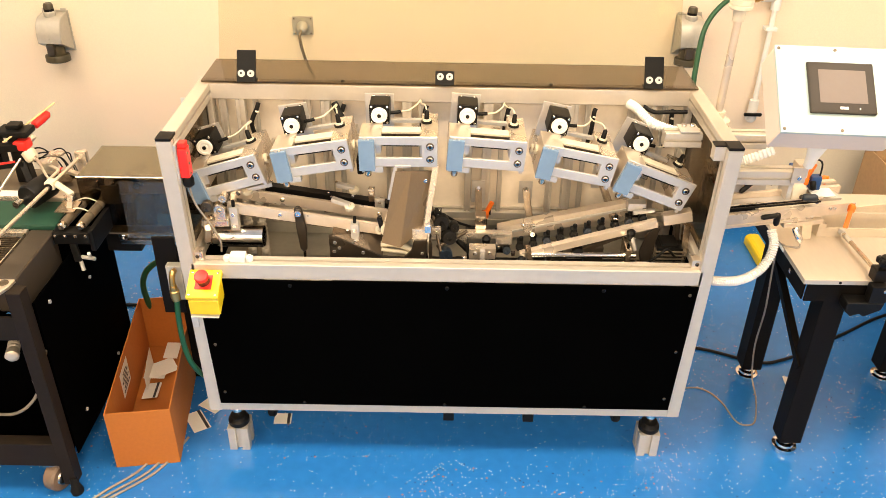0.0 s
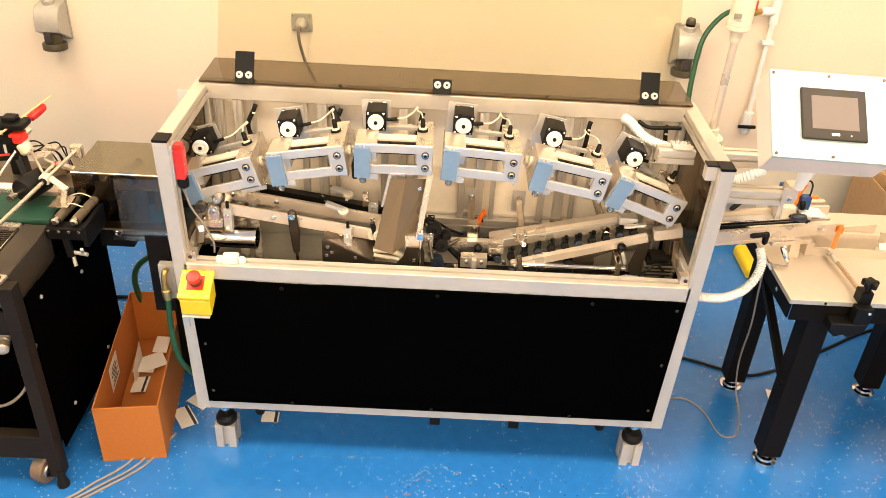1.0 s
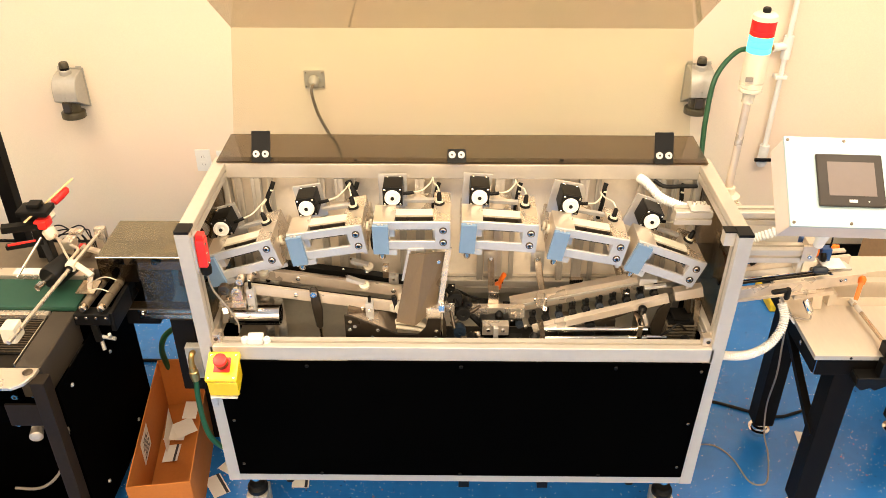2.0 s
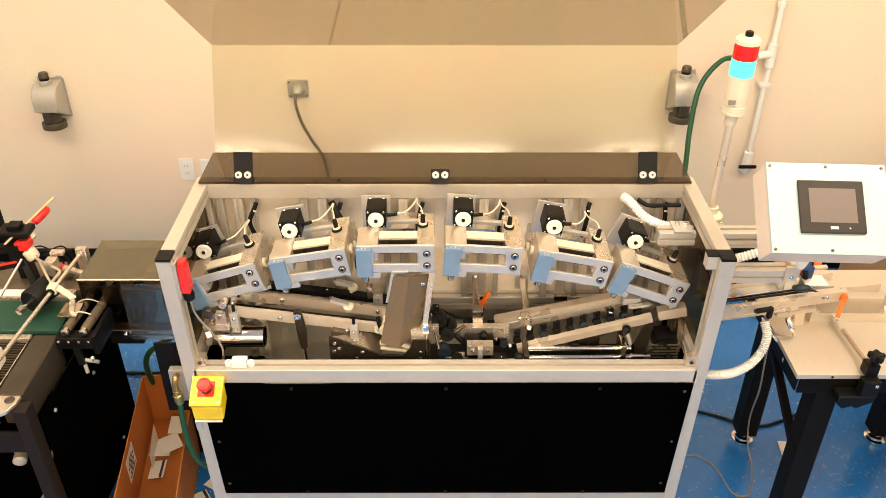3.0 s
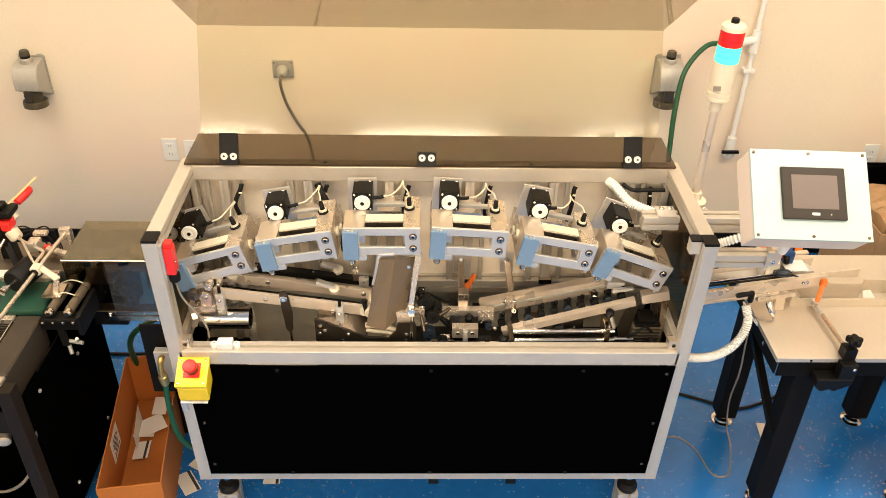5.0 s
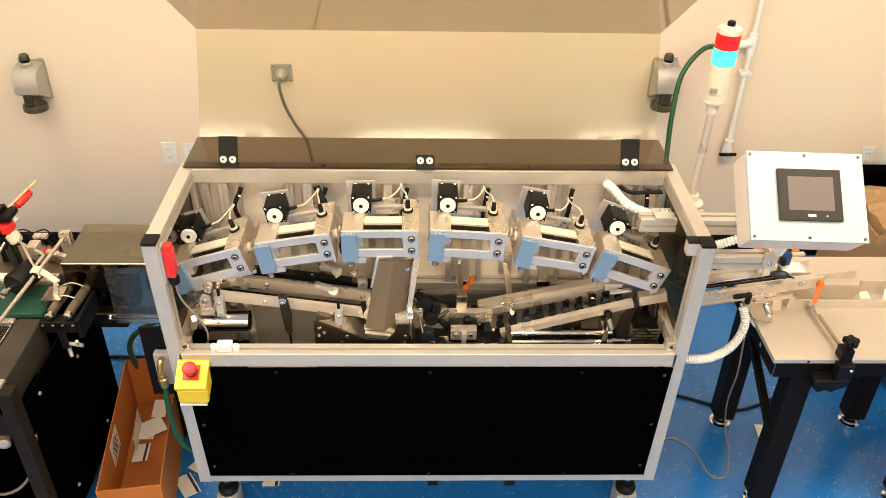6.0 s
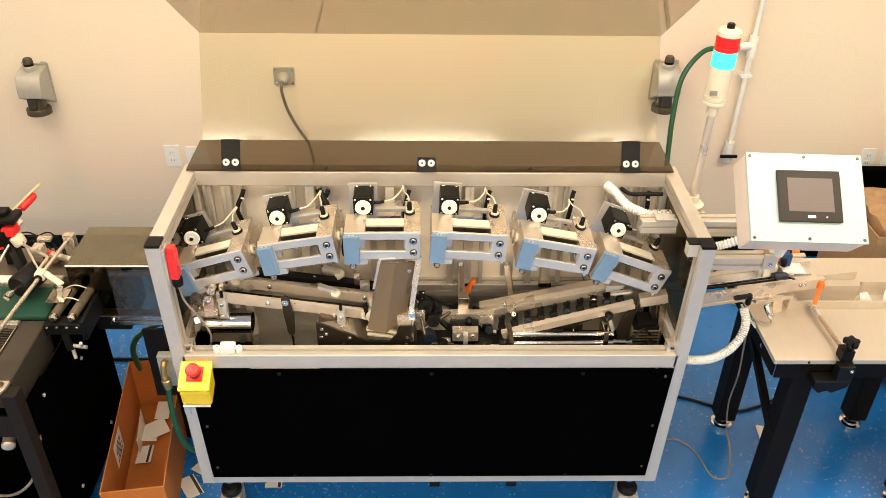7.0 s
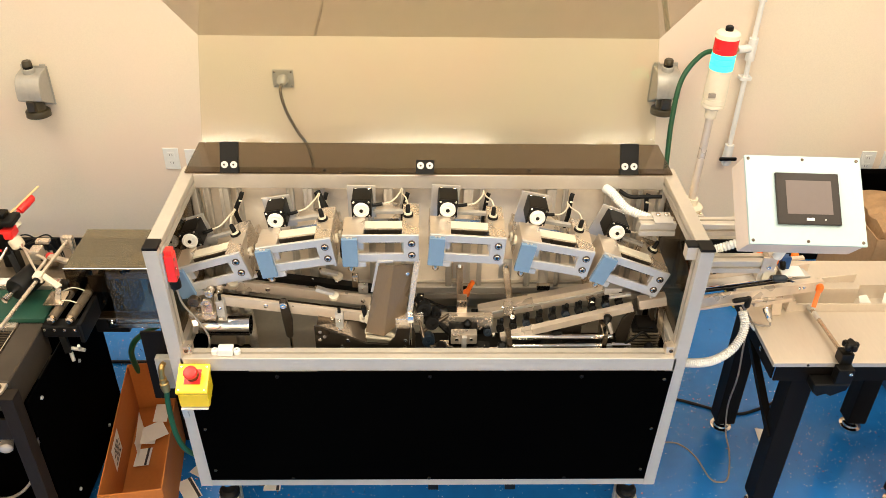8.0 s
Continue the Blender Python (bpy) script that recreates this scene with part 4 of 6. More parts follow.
for cx, cz in ((-0.632, 0.838), (-0.277, 0.790)):
    b = part("side_clamp", box(cx - 0.012, cx + 0.012, 0.118, 0.143, cz - 0.045, cz + 0.03, 0.003), M_FACE, conv)
    part("clamp_screw", bolt((cx, 0.118, cz - 0.028), (0, -1, 0), 0.007, 0.006), M_CHROME, b)
    part("clamp_screw", bolt((cx, 0.118, cz + 0.01), (0, -1, 0), 0.006, 0.006), M_CHROME, b)
    part("clamp_stud", rod((cx, 0.13, cz + 0.03), (cx, 0.13, cz + 0.05), 0.005), M_BLACK, b)
hang = part("hanger", extrude([(-0.456, 0.862), (-0.448, 0.870), (-0.438, 0.870), (-0.431, 0.862), (-0.421, 0.79), (-0.424, 0.725), (-0.434, 0.712), (-0.445, 0.725), (-0.452, 0.79)], "y", 0.128, 0.14, 0.003), M_BROWNBLACK, conv, "dark steel hanger link")
part("hanger_bolt", bolt((-0.443, 0.128, 0.850), (0, -1, 0), 0.011, 0.008), M_CHROME, hang)
part("hanger_rod", rod((-0.433, 0.134, 0.725), (-0.430, 0.134, 0.586), 0.005), M_STEEL, conv)
mount = thing("bearing_mount", "cream machined bearing bracket at the in-feed end", "bracket", (-0.68, 0.14, 0.75))
part("base_block", box(-0.725, -0.645, 0.10, 0.17, 0.815, 0.835, 0.003), M_PLATE, mount)
part("ear", extrude([(-0.685, 0.835), (-0.652, 0.835), (-0.652, 0.872), (-0.66, 0.882), (-0.677, 0.882), (-0.685, 0.872)], "y", 0.105, 0.118, 0.001), M_PLATE, mount)
part("ear_screw", bolt((-0.668, 0.105, 0.866), (0, -1, 0), 0.008, 0.004), M_STEEL, mount)
part("slot_screw", bolt((-0.70, 0.125, 0.835), (0, 0, 1), 0.008, 0.005), M_STEEL, mount)
part("upright", box(-0.728, -0.70, 0.12, 0.15, 0.76, 0.8148, 0.002), M_PLATE, mount)
part("post", beam((-0.715, 0.10, 0.77), (-0.695, 0.06, 0.835), 0.016, 0.02), M_WARM, mount)
idler((-0.70, 0.10, 0.885), (0, -1, 0), 0.017, 0.02, M_DARKSTEEL, mount)
idler((-0.655, 0.12, 0.905), (0, -1, 0), 0.012, 0.03, M_PLATE, mount)
drum = thing("chrome_tube", "short polished chrome tube, open at one end", "tube", (-0.63, 0.15, 0.756))
part("barrel", pipe((-0.705, 0.15, 0.756), (-0.555, 0.15, 0.756), 0.034, 0.003, 32), M_CHROME, drum)
part("collar", rod((-0.728, 0.15, 0.756), (-0.7055, 0.15, 0.756), 0.028), M_PLATE, drum)
part("bore", rod((-0.69, 0.15, 0.756), (-0.68, 0.15, 0.756), 0.0305), M_BLACK, drum)
for hx, hy in ((-0.622, 0.245), (-0.578, 0.235)):
    lone("corrugated_conduit", cable([(hx, hy, 0.90), (hx - 0.004, hy, 0.80), (hx + 0.004, hy - 0.01, 0.70), (hx + 0.002, hy, 0.586)], 0.0135, 12, 14, 1), M_CONDUIT, "grey corrugated cable conduit standing in the machine", "conduit", (hx, hy, 0.74), "grey conduits")
# chute
chute = thing("chute", "bent dark steel card chute with pale edge strips", "chute", (-0.12, 0.11, 0.85))


def folded(corners, thick):
    """A thin sheet through the corners, top edge first, folded where they bend."""
    bm = bmesh.new()
    top, low = corners
    nrm = Vector((0, -thick, 0))
    rows = [[bm.verts.new(Vector(p) + o) for p in edge] for o in (Vector(), nrm) for edge in (top, low)]
    n = len(top)
    for i in range(n - 1):
        bm.faces.new((rows[0][i], rows[0][i + 1], rows[1][i + 1], rows[1][i]))
        bm.faces.new((rows[2][i + 1], rows[2][i], rows[3][i], rows[3][i + 1]))
        bm.faces.new((rows[0][i + 1], rows[0][i], rows[2][i], rows[2][i + 1]))
        bm.faces.new((rows[1][i], rows[1][i + 1], rows[3][i + 1], rows[3][i]))
    for i in (0, n - 1):
        bm.faces.new((rows[0][i], rows[1][i], rows[3][i], rows[2][i]))
    bmesh.ops.recalc_face_normals(bm, faces=bm.faces)
    return bm


part("sheet", folded([[(-0.153, 0.135, 0.99), (-0.108, 0.135, 0.992), (-0.049, 0.16, 0.982)], [(-0.196, 0.095, 0.775), (-0.14, 0.085, 0.765), (-0.078, 0.125, 0.80)]], 0.003), M_CHUTE, chute)
part("edge_strip", folded([[(-0.158, 0.142, 1.0), (-0.148, 0.142, 1.0)], [(-0.178, 0.13, 0.90), (-0.172, 0.13, 0.90)]], 0.003), M_FACE, chute)
part("edge_strip", folded([[(-0.047, 0.15, 1.0), (-0.03, 0.15, 1.005)], [(-0.072, 0.11, 0.815), (-0.056, 0.11, 0.82)]], 0.004), M_PLATE, chute)
part("top_lip", beam((-0.155, 0.142, 1.002), (-0.11, 0.142, 1.004), 0.012, 0.006), M_FACE, chute)
part("screw", bolt((-0.068, 0.146, 0.955), (0.3, -1, 0.1), 0.006, 0.004), M_CHROME, chute)
# transfer head below the chute
head = thing("transfer_mechanism", "dark steel transfer plate with belts and rollers below the chute", "mechanism", (-0.2, 0.1, 0.7))
part("front_plate", extrude([(-0.352, 0.60), (-0.352, 0.79), (-0.34, 0.79), (-0.195, 0.722), (-0.13, 0.718), (-0.108, 0.745), (-0.10, 0.78), (-0.05, 0.78), (-0.045, 0.765), (-0.045, 0.60)], "y", 0.10, 0.108, 0.001), M_BROWNBLACK, head)
deck = part("deck", folded([[(-0.34, 0.19, 0.805), (-0.19, 0.17, 0.765)], [(-0.345, 0.1085, 0.79), (-0.195, 0.1085, 0.722)]], 0.003), M_DARKSTEEL, head)
for sx_, sz_ in ((-0.335, 0.768), (-0.338, 0.738), (-0.322, 0.75), (-0.252, 0.735), (-0.27, 0.71), (-0.075, 0.735), (-0.077, 0.71), (-0.24, 0.70)):
    part("screw", bolt((sx_, 0.10, sz_), (0, -1, 0), 0.006, 0.004), M_CHROME, head)
part("screw", bolt((-0.30, 0.14, 0.788), (0, -0.4, 1), 0.006, 0.004), M_CHROME, deck)
part("screw", bolt((-0.245, 0.14, 0.762), (0, -0.4, 1), 0.006, 0.004), M_CHROME, deck)
part("cream_belt", cable([(-0.20, 0.125, 0.75), (-0.16, 0.122, 0.752), (-0.12, 0.12, 0.742), (-0.10, 0.12, 0.725)], 0.009, 8), M_CREAM, head)
part("cream_belt", cable([(-0.198, 0.115, 0.738), (-0.16, 0.113, 0.734), (-0.13, 0.113, 0.73), (-0.115, 0.113, 0.722)], 0.006, 8), M_CREAM, head)
part("drive_block", box(-0.105, -0.055, 0.105, 0.15, 0.77, 0.815, 0.003), M_PLATE, head)
part("drive_shaft", rod((-0.06, 0.10, 0.72), (-0.055, 0.10, 0.84), 0.005), M_CHROME, head)
part("shaft_clamp", box(-0.068, -0.05, 0.09, 0.112, 0.81, 0.835, 0.002), M_CHROME, head)
for rx, ry, rz, rr_, mm in ((-0.185, 0.13, 0.80, 0.016, M_CREAM), (-0.205, 0.15, 0.79, 0.014, M_CREAM), (-0.02, 0.18, 0.80, 0.024, M_RUBBER), (0.005, 0.16, 0.76, 0.022, M_RUBBER), (-0.075, 0.18, 0.745, 0.018, M_BLUEPART), (-0.005, 0.13, 0.715, 0.02, M_BLUEPART), (0.02, 0.17, 0.79, 0.014, M_BLACK), (0.035, 0.1, 0.70, 0.02, M_BLACK)):
    idler((rx, ry, rz), (0.1, -1, 0.15), rr_, 0.035, mm, head)
part("lever_arm", beam((-0.05, 0.19, 0.83), (0.0, 0.17, 0.745), 0.014, 0.02), M_BLACK, head)
part("lever_arm", beam((-0.205, 0.14, 0.835), (-0.19, 0.13, 0.775), 0.012, 0.018), M_BLACK, head)
part("side_cover", extrude([(-0.03, 0.66), (-0.035, 0.70), (-0.005, 0.72), (0.04, 0.70), (0.045, 0.66)], "y", 0.07, 0.085, 0.002), M_DARKSTEEL, head)
part("cream_cover", cable([(-0.035, 0.082, 0.70), (0.0, 0.08, 0.705), (0.025, 0.08, 0.685)], 0.008, 8), M_CREAM, head)
# clamp block with the orange lever
clampb = thing("clamp_station", "aluminium clamp block with an orange lever", "clamp", (0.1, 0.15, 0.7))
part("base_plate", box(0.065, 0.15, 0.10, 0.112, 0.635, 0.70, 0.002), M_DARKSTEEL, clampb)
part("rear_block", box(0.03, 0.20, 0.19, 0.215, 0.715, 0.755, 0.003), M_PLATE, clampb)
tb = part("front_block", box(0.065, 0.145, 0.105, 0.135, 0.715, 0.752, 0.003), M_PLATE, clampb)
for k in (0.083, 0.127):
    part("screw", bolt((k, 0.105, 0.735), (0, -1, 0), 0.006, 0.004), M_CHROME, tb)
part("tee", box(0.098, 0.113, 0.092, 0.1045, 0.70, 0.75, 0.002), M_FACE, clampb)
part("black_riser", box(0.06, 0.15, 0.14, 0.185, 0.66, 0.74, 0.004), M_BLACK, clampb)
part("column", box(0.085, 0.118, 0.215, 0.25, 0.72, 0.80, 0.003), M_STEEL, clampb)
lever = part("lever", beam((0.122, 0.335, 0.742), (0.143, 0.34, 0.785), 0.014, 0.012, 0.004), M_ORANGE, clampb, "orange clamping lever")
part("lever_hub", lathe((0.122, 0.345, 0.728), (0.12, 0.325, 0.752), [(0, 0.012), (0.7, 0.013), (1, 0.009)], 16), M_ORANGE, clampb)
part("lever_post", rod((0.122, 0.34, 0.70), (0.122, 0.34, 0.735), 0.008), M_STEEL, clampb)
part("bearing_knob", lathe((0.118, 0.16, 0.74), (0.118, 0.16, 0.765), [(0, 0.012), (0.6, 0.014), (1, 0.006)], 14), M_BLACK, clampb)
for k, (p0, p1) in enumerate((((0.10, 0.418, 0.79), (0.098, 0.205, 0.735)), ((0.255, 0.418, 0.79), (0.262, 0.205, 0.742)), ((0.49, 0.418, 0.85), (0.51, 0.20, 0.80)))):
    sb = thing("support_bar", "flat steel support bar reaching forward from the back frame", "bar", p0, "support bars")
    part("bar", beam(p0, p1, 0.022, 0.014, 0.004), M_STEEL, sb)
    part("end_bolt", bolt(Vector(p1) + Vector((0, -0.002, 0.004)), (0, -1, 0.5), 0.009, 0.008), M_CHROME, sb)
    part("top_bolt", bolt(Vector(p0) + Vector((0, -0.008, 0.006)), (0, -1, 0.7), 0.007, 0.006), M_CHROME, sb)
    part("flange", box(p0[0] - 0.022, p0[0] + 0.022, 0.4185, 0.4195 + 0.0003, p0[2] - 0.05, p0[2] + 0.03, 0), M_FACE, sb)

# drive train: shafts, cams, blocks and links packed between the two conveyors
dt = thing("drive_train", "crowded black and bare steel drive parts on the black plate", "mechanism", (0.1, 0.16, 0.6))
for k, (x, y, z, w, d, h, mm) in enumerate((
        (-0.02, 0.11, 0.66, 0.03, 0.04, 0.05, M_BLACK), (0.02, 0.14, 0.65, 0.024, 0.05, 0.04, M_DARKSTEEL), (0.045, 0.12, 0.70, 0.03, 0.02, 0.02, M_PLATE),
        (-0.035, 0.16, 0.775, 0.03, 0.025, 0.04, M_PLATE), (-0.03, 0.20, 0.815, 0.022, 0.03, 0.03, M_BLACK), (0.0, 0.23, 0.72, 0.05, 0.03, 0.03, M_BLACK),
        (0.165, 0.13, 0.66, 0.05, 0.05, 0.05, M_BLACK), (0.19, 0.10, 0.655, 0.045, 0.02, 0.03, M_PLATE), (0.03, 0.095, 0.655, 0.05, 0.02, 0.028, M_PLATE),
        (0.08, 0.26, 0.70, 0.045, 0.04, 0.06, M_BLACK), (0.15, 0.25, 0.70, 0.03, 0.04, 0.05, M_BLACK), (0.16, 0.20, 0.70, 0.035, 0.02, 0.03, M_STEEL),
        (0.34, 0.24, 0.66, 0.05, 0.05, 0.06, M_DARKSTEEL), (0.46, 0.23, 0.67, 0.06, 0.05, 0.06, M_DARKSTEEL), (0.575, 0.11, 0.64, 0.03, 0.03, 0.05, M_BLACK),
        (0.61, 0.10, 0.65, 0.022, 0.022, 0.05, M_BLACK), (0.66, 0.095, 0.645, 0.05, 0.02, 0.03, M_STEEL), (-0.16, 0.21, 0.80, 0.03, 0.03, 0.05, M_BLACK), (-0.21, 0.24, 0.83, 0.03, 0.02, 0.03, M_FACE), (-0.235, 0.255, 0.85, 0.02, 0.02, 0.045, M_STEEL))):
    b = part("block", box(x - w / 2, x + w / 2, y - d / 2, y + d / 2, z - h / 2, z + h / 2, 0.003), mm, dt)
    part("screw", bolt((x, y - d / 2, z + h * 0.15), (0, -1, 0), 0.0045, 0.003), M_CHROME, b)
    part("screw", bolt((x + w * 0.2, y, z + h / 2), (0, 0, 1), 0.004, 0.003), M_CHROME, b)
for p0, p1, r, mm in (((-0.03, 0.13, 0.74), (0.06, 0.20, 0.755), 0.006, M_DARKSTEEL), ((0.0, 0.10, 0.71), (0.07, 0.11, 0.70), 0.005, M_DARKSTEEL), ((0.14, 0.12, 0.68), (0.24, 0.12, 0.685), 0.006, M_CHROME), ((0.30, 0.20, 0.70), (0.47, 0.20, 0.745), 0.006, M_STEEL), ((0.57, 0.12, 0.70), (0.63, 0.12, 0.70), 0.008, M_CHROME), ((-0.05, 0.2, 0.84), (-0.02, 0.12, 0.73), 0.005, M_DARKSTEEL), ((0.40, 0.19, 0.72), (0.40, 0.15, 0.715), 0.016, M_BLACK)):
    part("shaft", rod(p0, p1, r), mm, dt)
for p0, p1, w in (((-0.02, 0.175, 0.81), (0.015, 0.165, 0.755), 0.02), ((0.03, 0.19, 0.73), (0.075, 0.16, 0.70), 0.018), ((0.17, 0.11, 0.70), (0.21, 0.10, 0.665), 0.016), ((0.255, 0.19, 0.70), (0.29, 0.2, 0.68), 0.018)):
    part("link", beam(p0, p1, w, 0.01, 0.003), M_BLACK, dt)
for pts in ([(-0.04, 0.19, 0.83), (-0.01, 0.22, 0.80), (0.03, 0.23, 0.77), (0.07, 0.24, 0.75)], [(0.15, 0.24, 0.74), (0.20, 0.27, 0.73), (0.28, 0.30, 0.70)], [(0.60, 0.13, 0.69), (0.63, 0.11, 0.73), (0.66, 0.12, 0.75), (0.69, 0.13, 0.72)]):
    part("wire", cable(pts, 0.004, 8), M_RUBBER, dt)
# sloping roller conveyor
rc = thing("roller_conveyor", "sloping roller conveyor with a row of black knobbed rollers", "conveyor", (0.4, 0.2, 0.7))
F0, F1 = Vector((0.225, 0.158, 0.698)), Vector((0.628, 0.158, 0.822))
R0, R1 = Vector((0.160, 0.235, 0.72)), Vector((0.575, 0.235, 0.822))
part("front_rail", beam(F0, F1, 0.022, 0.024), M_WARM, rc)
part("rear_rail", beam(R0 + Vector((0, 0.012, 0.008)), R1 + Vector((0.03, 0.012, 0.016)), 0.03, 0.046), M_WARM, rc)
part("rear_lip", beam(R0 + Vector((0, -0.0075, 0.012)), R1 + Vector((0.03, -0.0075, 0.020)), 0.006, 0.008), M_FACE, rc)
part("under_bar", beam(F0 + Vector((0.1, 0.03, -0.04)), F1 + Vector((-0.05, 0.03, -0.045)), 0.012, 0.012), M_DARKSTEEL, rc)
for k in range(11):
    s = (k + 0.1) / 10.4
    p = F0.lerp(F1, s) + Vector((-0.045 + 0.02 * s, 0.03, -0.002))
    r = idler(p, (0.0, -1, 0.35), 0.0125, 0.026, M_BLUEPART if k % 3 == 0 else M_BLACK, rc)
    part("axle_block", box(p.x - 0.009, p.x + 0.009, p.y - 0.003, p.y + 0.025, p.z + 0.008, p.z + 0.018, 0.002), M_BLACK, rc)
    part("knob", lathe(p + Vector((0.004, 0.012, 0.012)), p + Vector((0.004, 0.014, 0.030)), [(0, 0.004), (0.25, 0.0068), (0.85, 0.0068), (1, 0.004)], 12), M_BLACK, rc)
    part("spacer", box(p.x + 0.013, p.x + 0.025, p.y - 0.024, p.y - 0.012, p.z - 0.006, p.z + 0.006, 0.002), M_CHROME, rc)
part("end_block", box(0.545, 0.60, 0.20, 0.235, 0.835, 0.86, 0.003), M_FACE, rc)
part("end_bar", beam((0.56, 0.19, 0.836), (0.625, 0.19, 0.846), 0.012, 0.01), M_FACE, rc)
part("stay_clamp", box(0.235, 0.262, 0.205, 0.235, 0.75, 0.785, 0.003), M_PLATE, rc)
for k in (-1, 1):
    part("stay_screw", bolt((0.249 + 0.013 * k, 0.22, 0.77), (k, 0, 0), 0.006, 0.008), M_CHROME, rc)
rods = thing("guide_rods", "three polished guide rods between dark brackets", "rod", (0.4, 0.11, 0.67))
for k, (y, z) in enumerate(((0.145, 0.708), (0.12, 0.692), (0.10, 0.675))):
    part("rod", rod((0.255, y, z), (0.575, y, z + 0.004), 0.0085), M_CHROME, rods)
part("bracket", box(0.238, 0.254, 0.075, 0.16, 0.60, 0.735, 0.003), M_DARKSTEEL, rods)
part("bracket", box(0.53, 0.546, 0.085, 0.16, 0.60, 0.77, 0.003), M_STEEL, rods)
part("slotted_foot", box(0.205, 0.237, 0.075, 0.085, 0.655, 0.705, 0.002), M_FACE, rods)
part("knob", lathe((0.225, 0.09, 0.70), (0.22, 0.09, 0.735), [(0, 0.007), (0.3, 0.014), (0.8, 0.014), (1, 0.006)], 14), M_BLACK, rods)
part("bracket_knob", lathe((0.548, 0.13, 0.775), (0.545, 0.12, 0.815), [(0, 0.006), (0.3, 0.012), (0.85, 0.013), (1, 0.006)], 14), M_BLACK, rods)
part("slotted_arm", beam((0.545, 0.125, 0.81), (0.565, 0.12, 0.75), 0.02, 0.01), M_FACE, rods)
part("lower_rail", tslot((0.15, 0.09, 0.655), (0.72, 0.09, 0.655), 0.022, slot=0.003, deep=0.005), M_ALU, rods)
for k in (0.585, 0.60, 0.56):
    part("stop_screw", lathe((k, 0.10, 0.67), (k + 0.01, 0.09, 0.69), [(0, 0.008), (1, 0.006)], 10), M_BLACK, rods)
paddle = lone("paddle", extrude([(0.60, 0.66), (0.585, 0.72), (0.60, 0.78), (0.625, 0.81), (0.64, 0.81), (0.632, 0.76), (0.625, 0.70), (0.622, 0.66)], "y", 0.15, 0.158, 0.002), M_BROWNBLACK, "curved dark steel paddle plate", "plate", (0.61, 0.155, 0.66))
gear = thing("drive_motor", "black finned drive motor", "motor", (0.68, 0.16, 0.62))
part("casing", box(0.635, 0.715, 0.135, 0.215, 0.63, 0.745, 0.004), M_BLACK, gear)
for k in range(9):
    part("fin", box(0.629, 0.721, 0.129, 0.2185, 0.636 + 0.012 * k, 0.640 + 0.012 * k, 0.001), M_ROLLER, gear)
part("terminal_box", box(0.65, 0.70, 0.14, 0.2, 0.7455, 0.755, 0.003), M_BLACK, gear)
part("gland", lathe((0.69, 0.128, 0.69), (0.69, 0.105, 0.69), [(0, 0.014), (0.5, 0.014), (1, 0.008)], 14), M_RUBBER, gear)
part("motor_mount", box(0.636, 0.714, 0.14, 0.21, 0.586, 0.6295, 0.002), M_DARKSTEEL, gear)
part("stub_rail", beam((0.645, 0.165, 0.83), (0.728, 0.165, 0.848), 0.03, 0.034), M_WARM, gear)
part("stub_leg", beam((0.722, 0.17, 0.81), (0.722, 0.15, 0.66), 0.02, 0.02), M_STEEL, gear)
part("stub_leg", beam((0.70, 0.2, 0.81), (0.715, 0.2, 0.62), 0.014, 0.03), M_DARKSTEEL, gear)
lone("corrugated_hose", cable([(0.555, 0.42, 1.095), (0.575, 0.39, 1.09), (0.61, 0.34, 1.068), (0.66, 0.30, 1.062), (0.715, 0.285, 1.058)], 0.014, 12, 16, 1), M_WHITE, "white corrugated cable hose behind the top rail", "hose", (0.62, 0.33, 1.07), "white hoses")
lone("black_conduit", cable([(0.60, 0.41, 1.09), (0.63, 0.39, 1.08), (0.68, 0.385, 1.083), (0.728, 0.38, 1.086)], 0.0065, 8), M_RUBBER, "black cable sleeve behind the top rail", "cable", (0.66, 0.39, 1.08))
plate_ = thing("corner_plate", "small steel corner plate with two bolts", "bracket", (0.70, 0.27, 1.09))
part("plate", box(0.672, 0.729, 0.225, 0.285, 1.083, 1.087, 0.001), M_FACE, plate_)
for k in (0.69, 0.715):
    part("bolt", bolt((k, 0.265, 1.087), (0, 0, 1), 0.008, 0.008), M_CHROME, plate_)
part("inner_rail", tslot((0.63, 0.25, 1.058), (0.7385, 0.25, 1.058), 0.045), M_ALU, plate_)

# ---- out-feed conveyor to the table ----
of = thing("outfeed_conveyor", "narrow aluminium out-feed conveyor reaching over the table", "conveyor", (1.0, 0.2, 0.8))
part("front_rail", beam((0.79, 0.175, 0.820), (1.258, 0.262, 0.832), 0.016, 0.036), M_WARM, of)
part("rear_rail", beam((0.79, 0.262, 0.845), (1.235, 0.335, 0.852), 0.014, 0.03), M_WARM, of)
# thin black bar added for the dark line along the front rail
part("slide_bar", beam((0.79, 0.190, 0.846), (1.15, 0.257, 0.850), 0.006, 0.005), M_BLACK, of, "thin black bar for the dark line along the front rail")
part("bright_strip", beam((0.79, 0.200, 0.848), (1.16, 0.268, 0.857), 0.006, 0.010), M_CHROME, of)
part("bed", beam((0.79, 0.228, 0.840), (1.22, 0.302, 0.848), 0.046, 0.008), M_FACE, of)
part("skirt", beam((0.79, 0.166, 0.797), (1.10, 0.222, 0.806), 0.004, 0.010), M_WARM, of)
part("lower_frame", beam((1.03, 0.215, 0.790), (1.16, 0.24, 0.793), 0.02, 0.014), M_WARM, of)
part("back_guard", box(0.80, 1.0, 0.325, 0.329, 0.84, 0.905, 0.001), M_FACE, of)
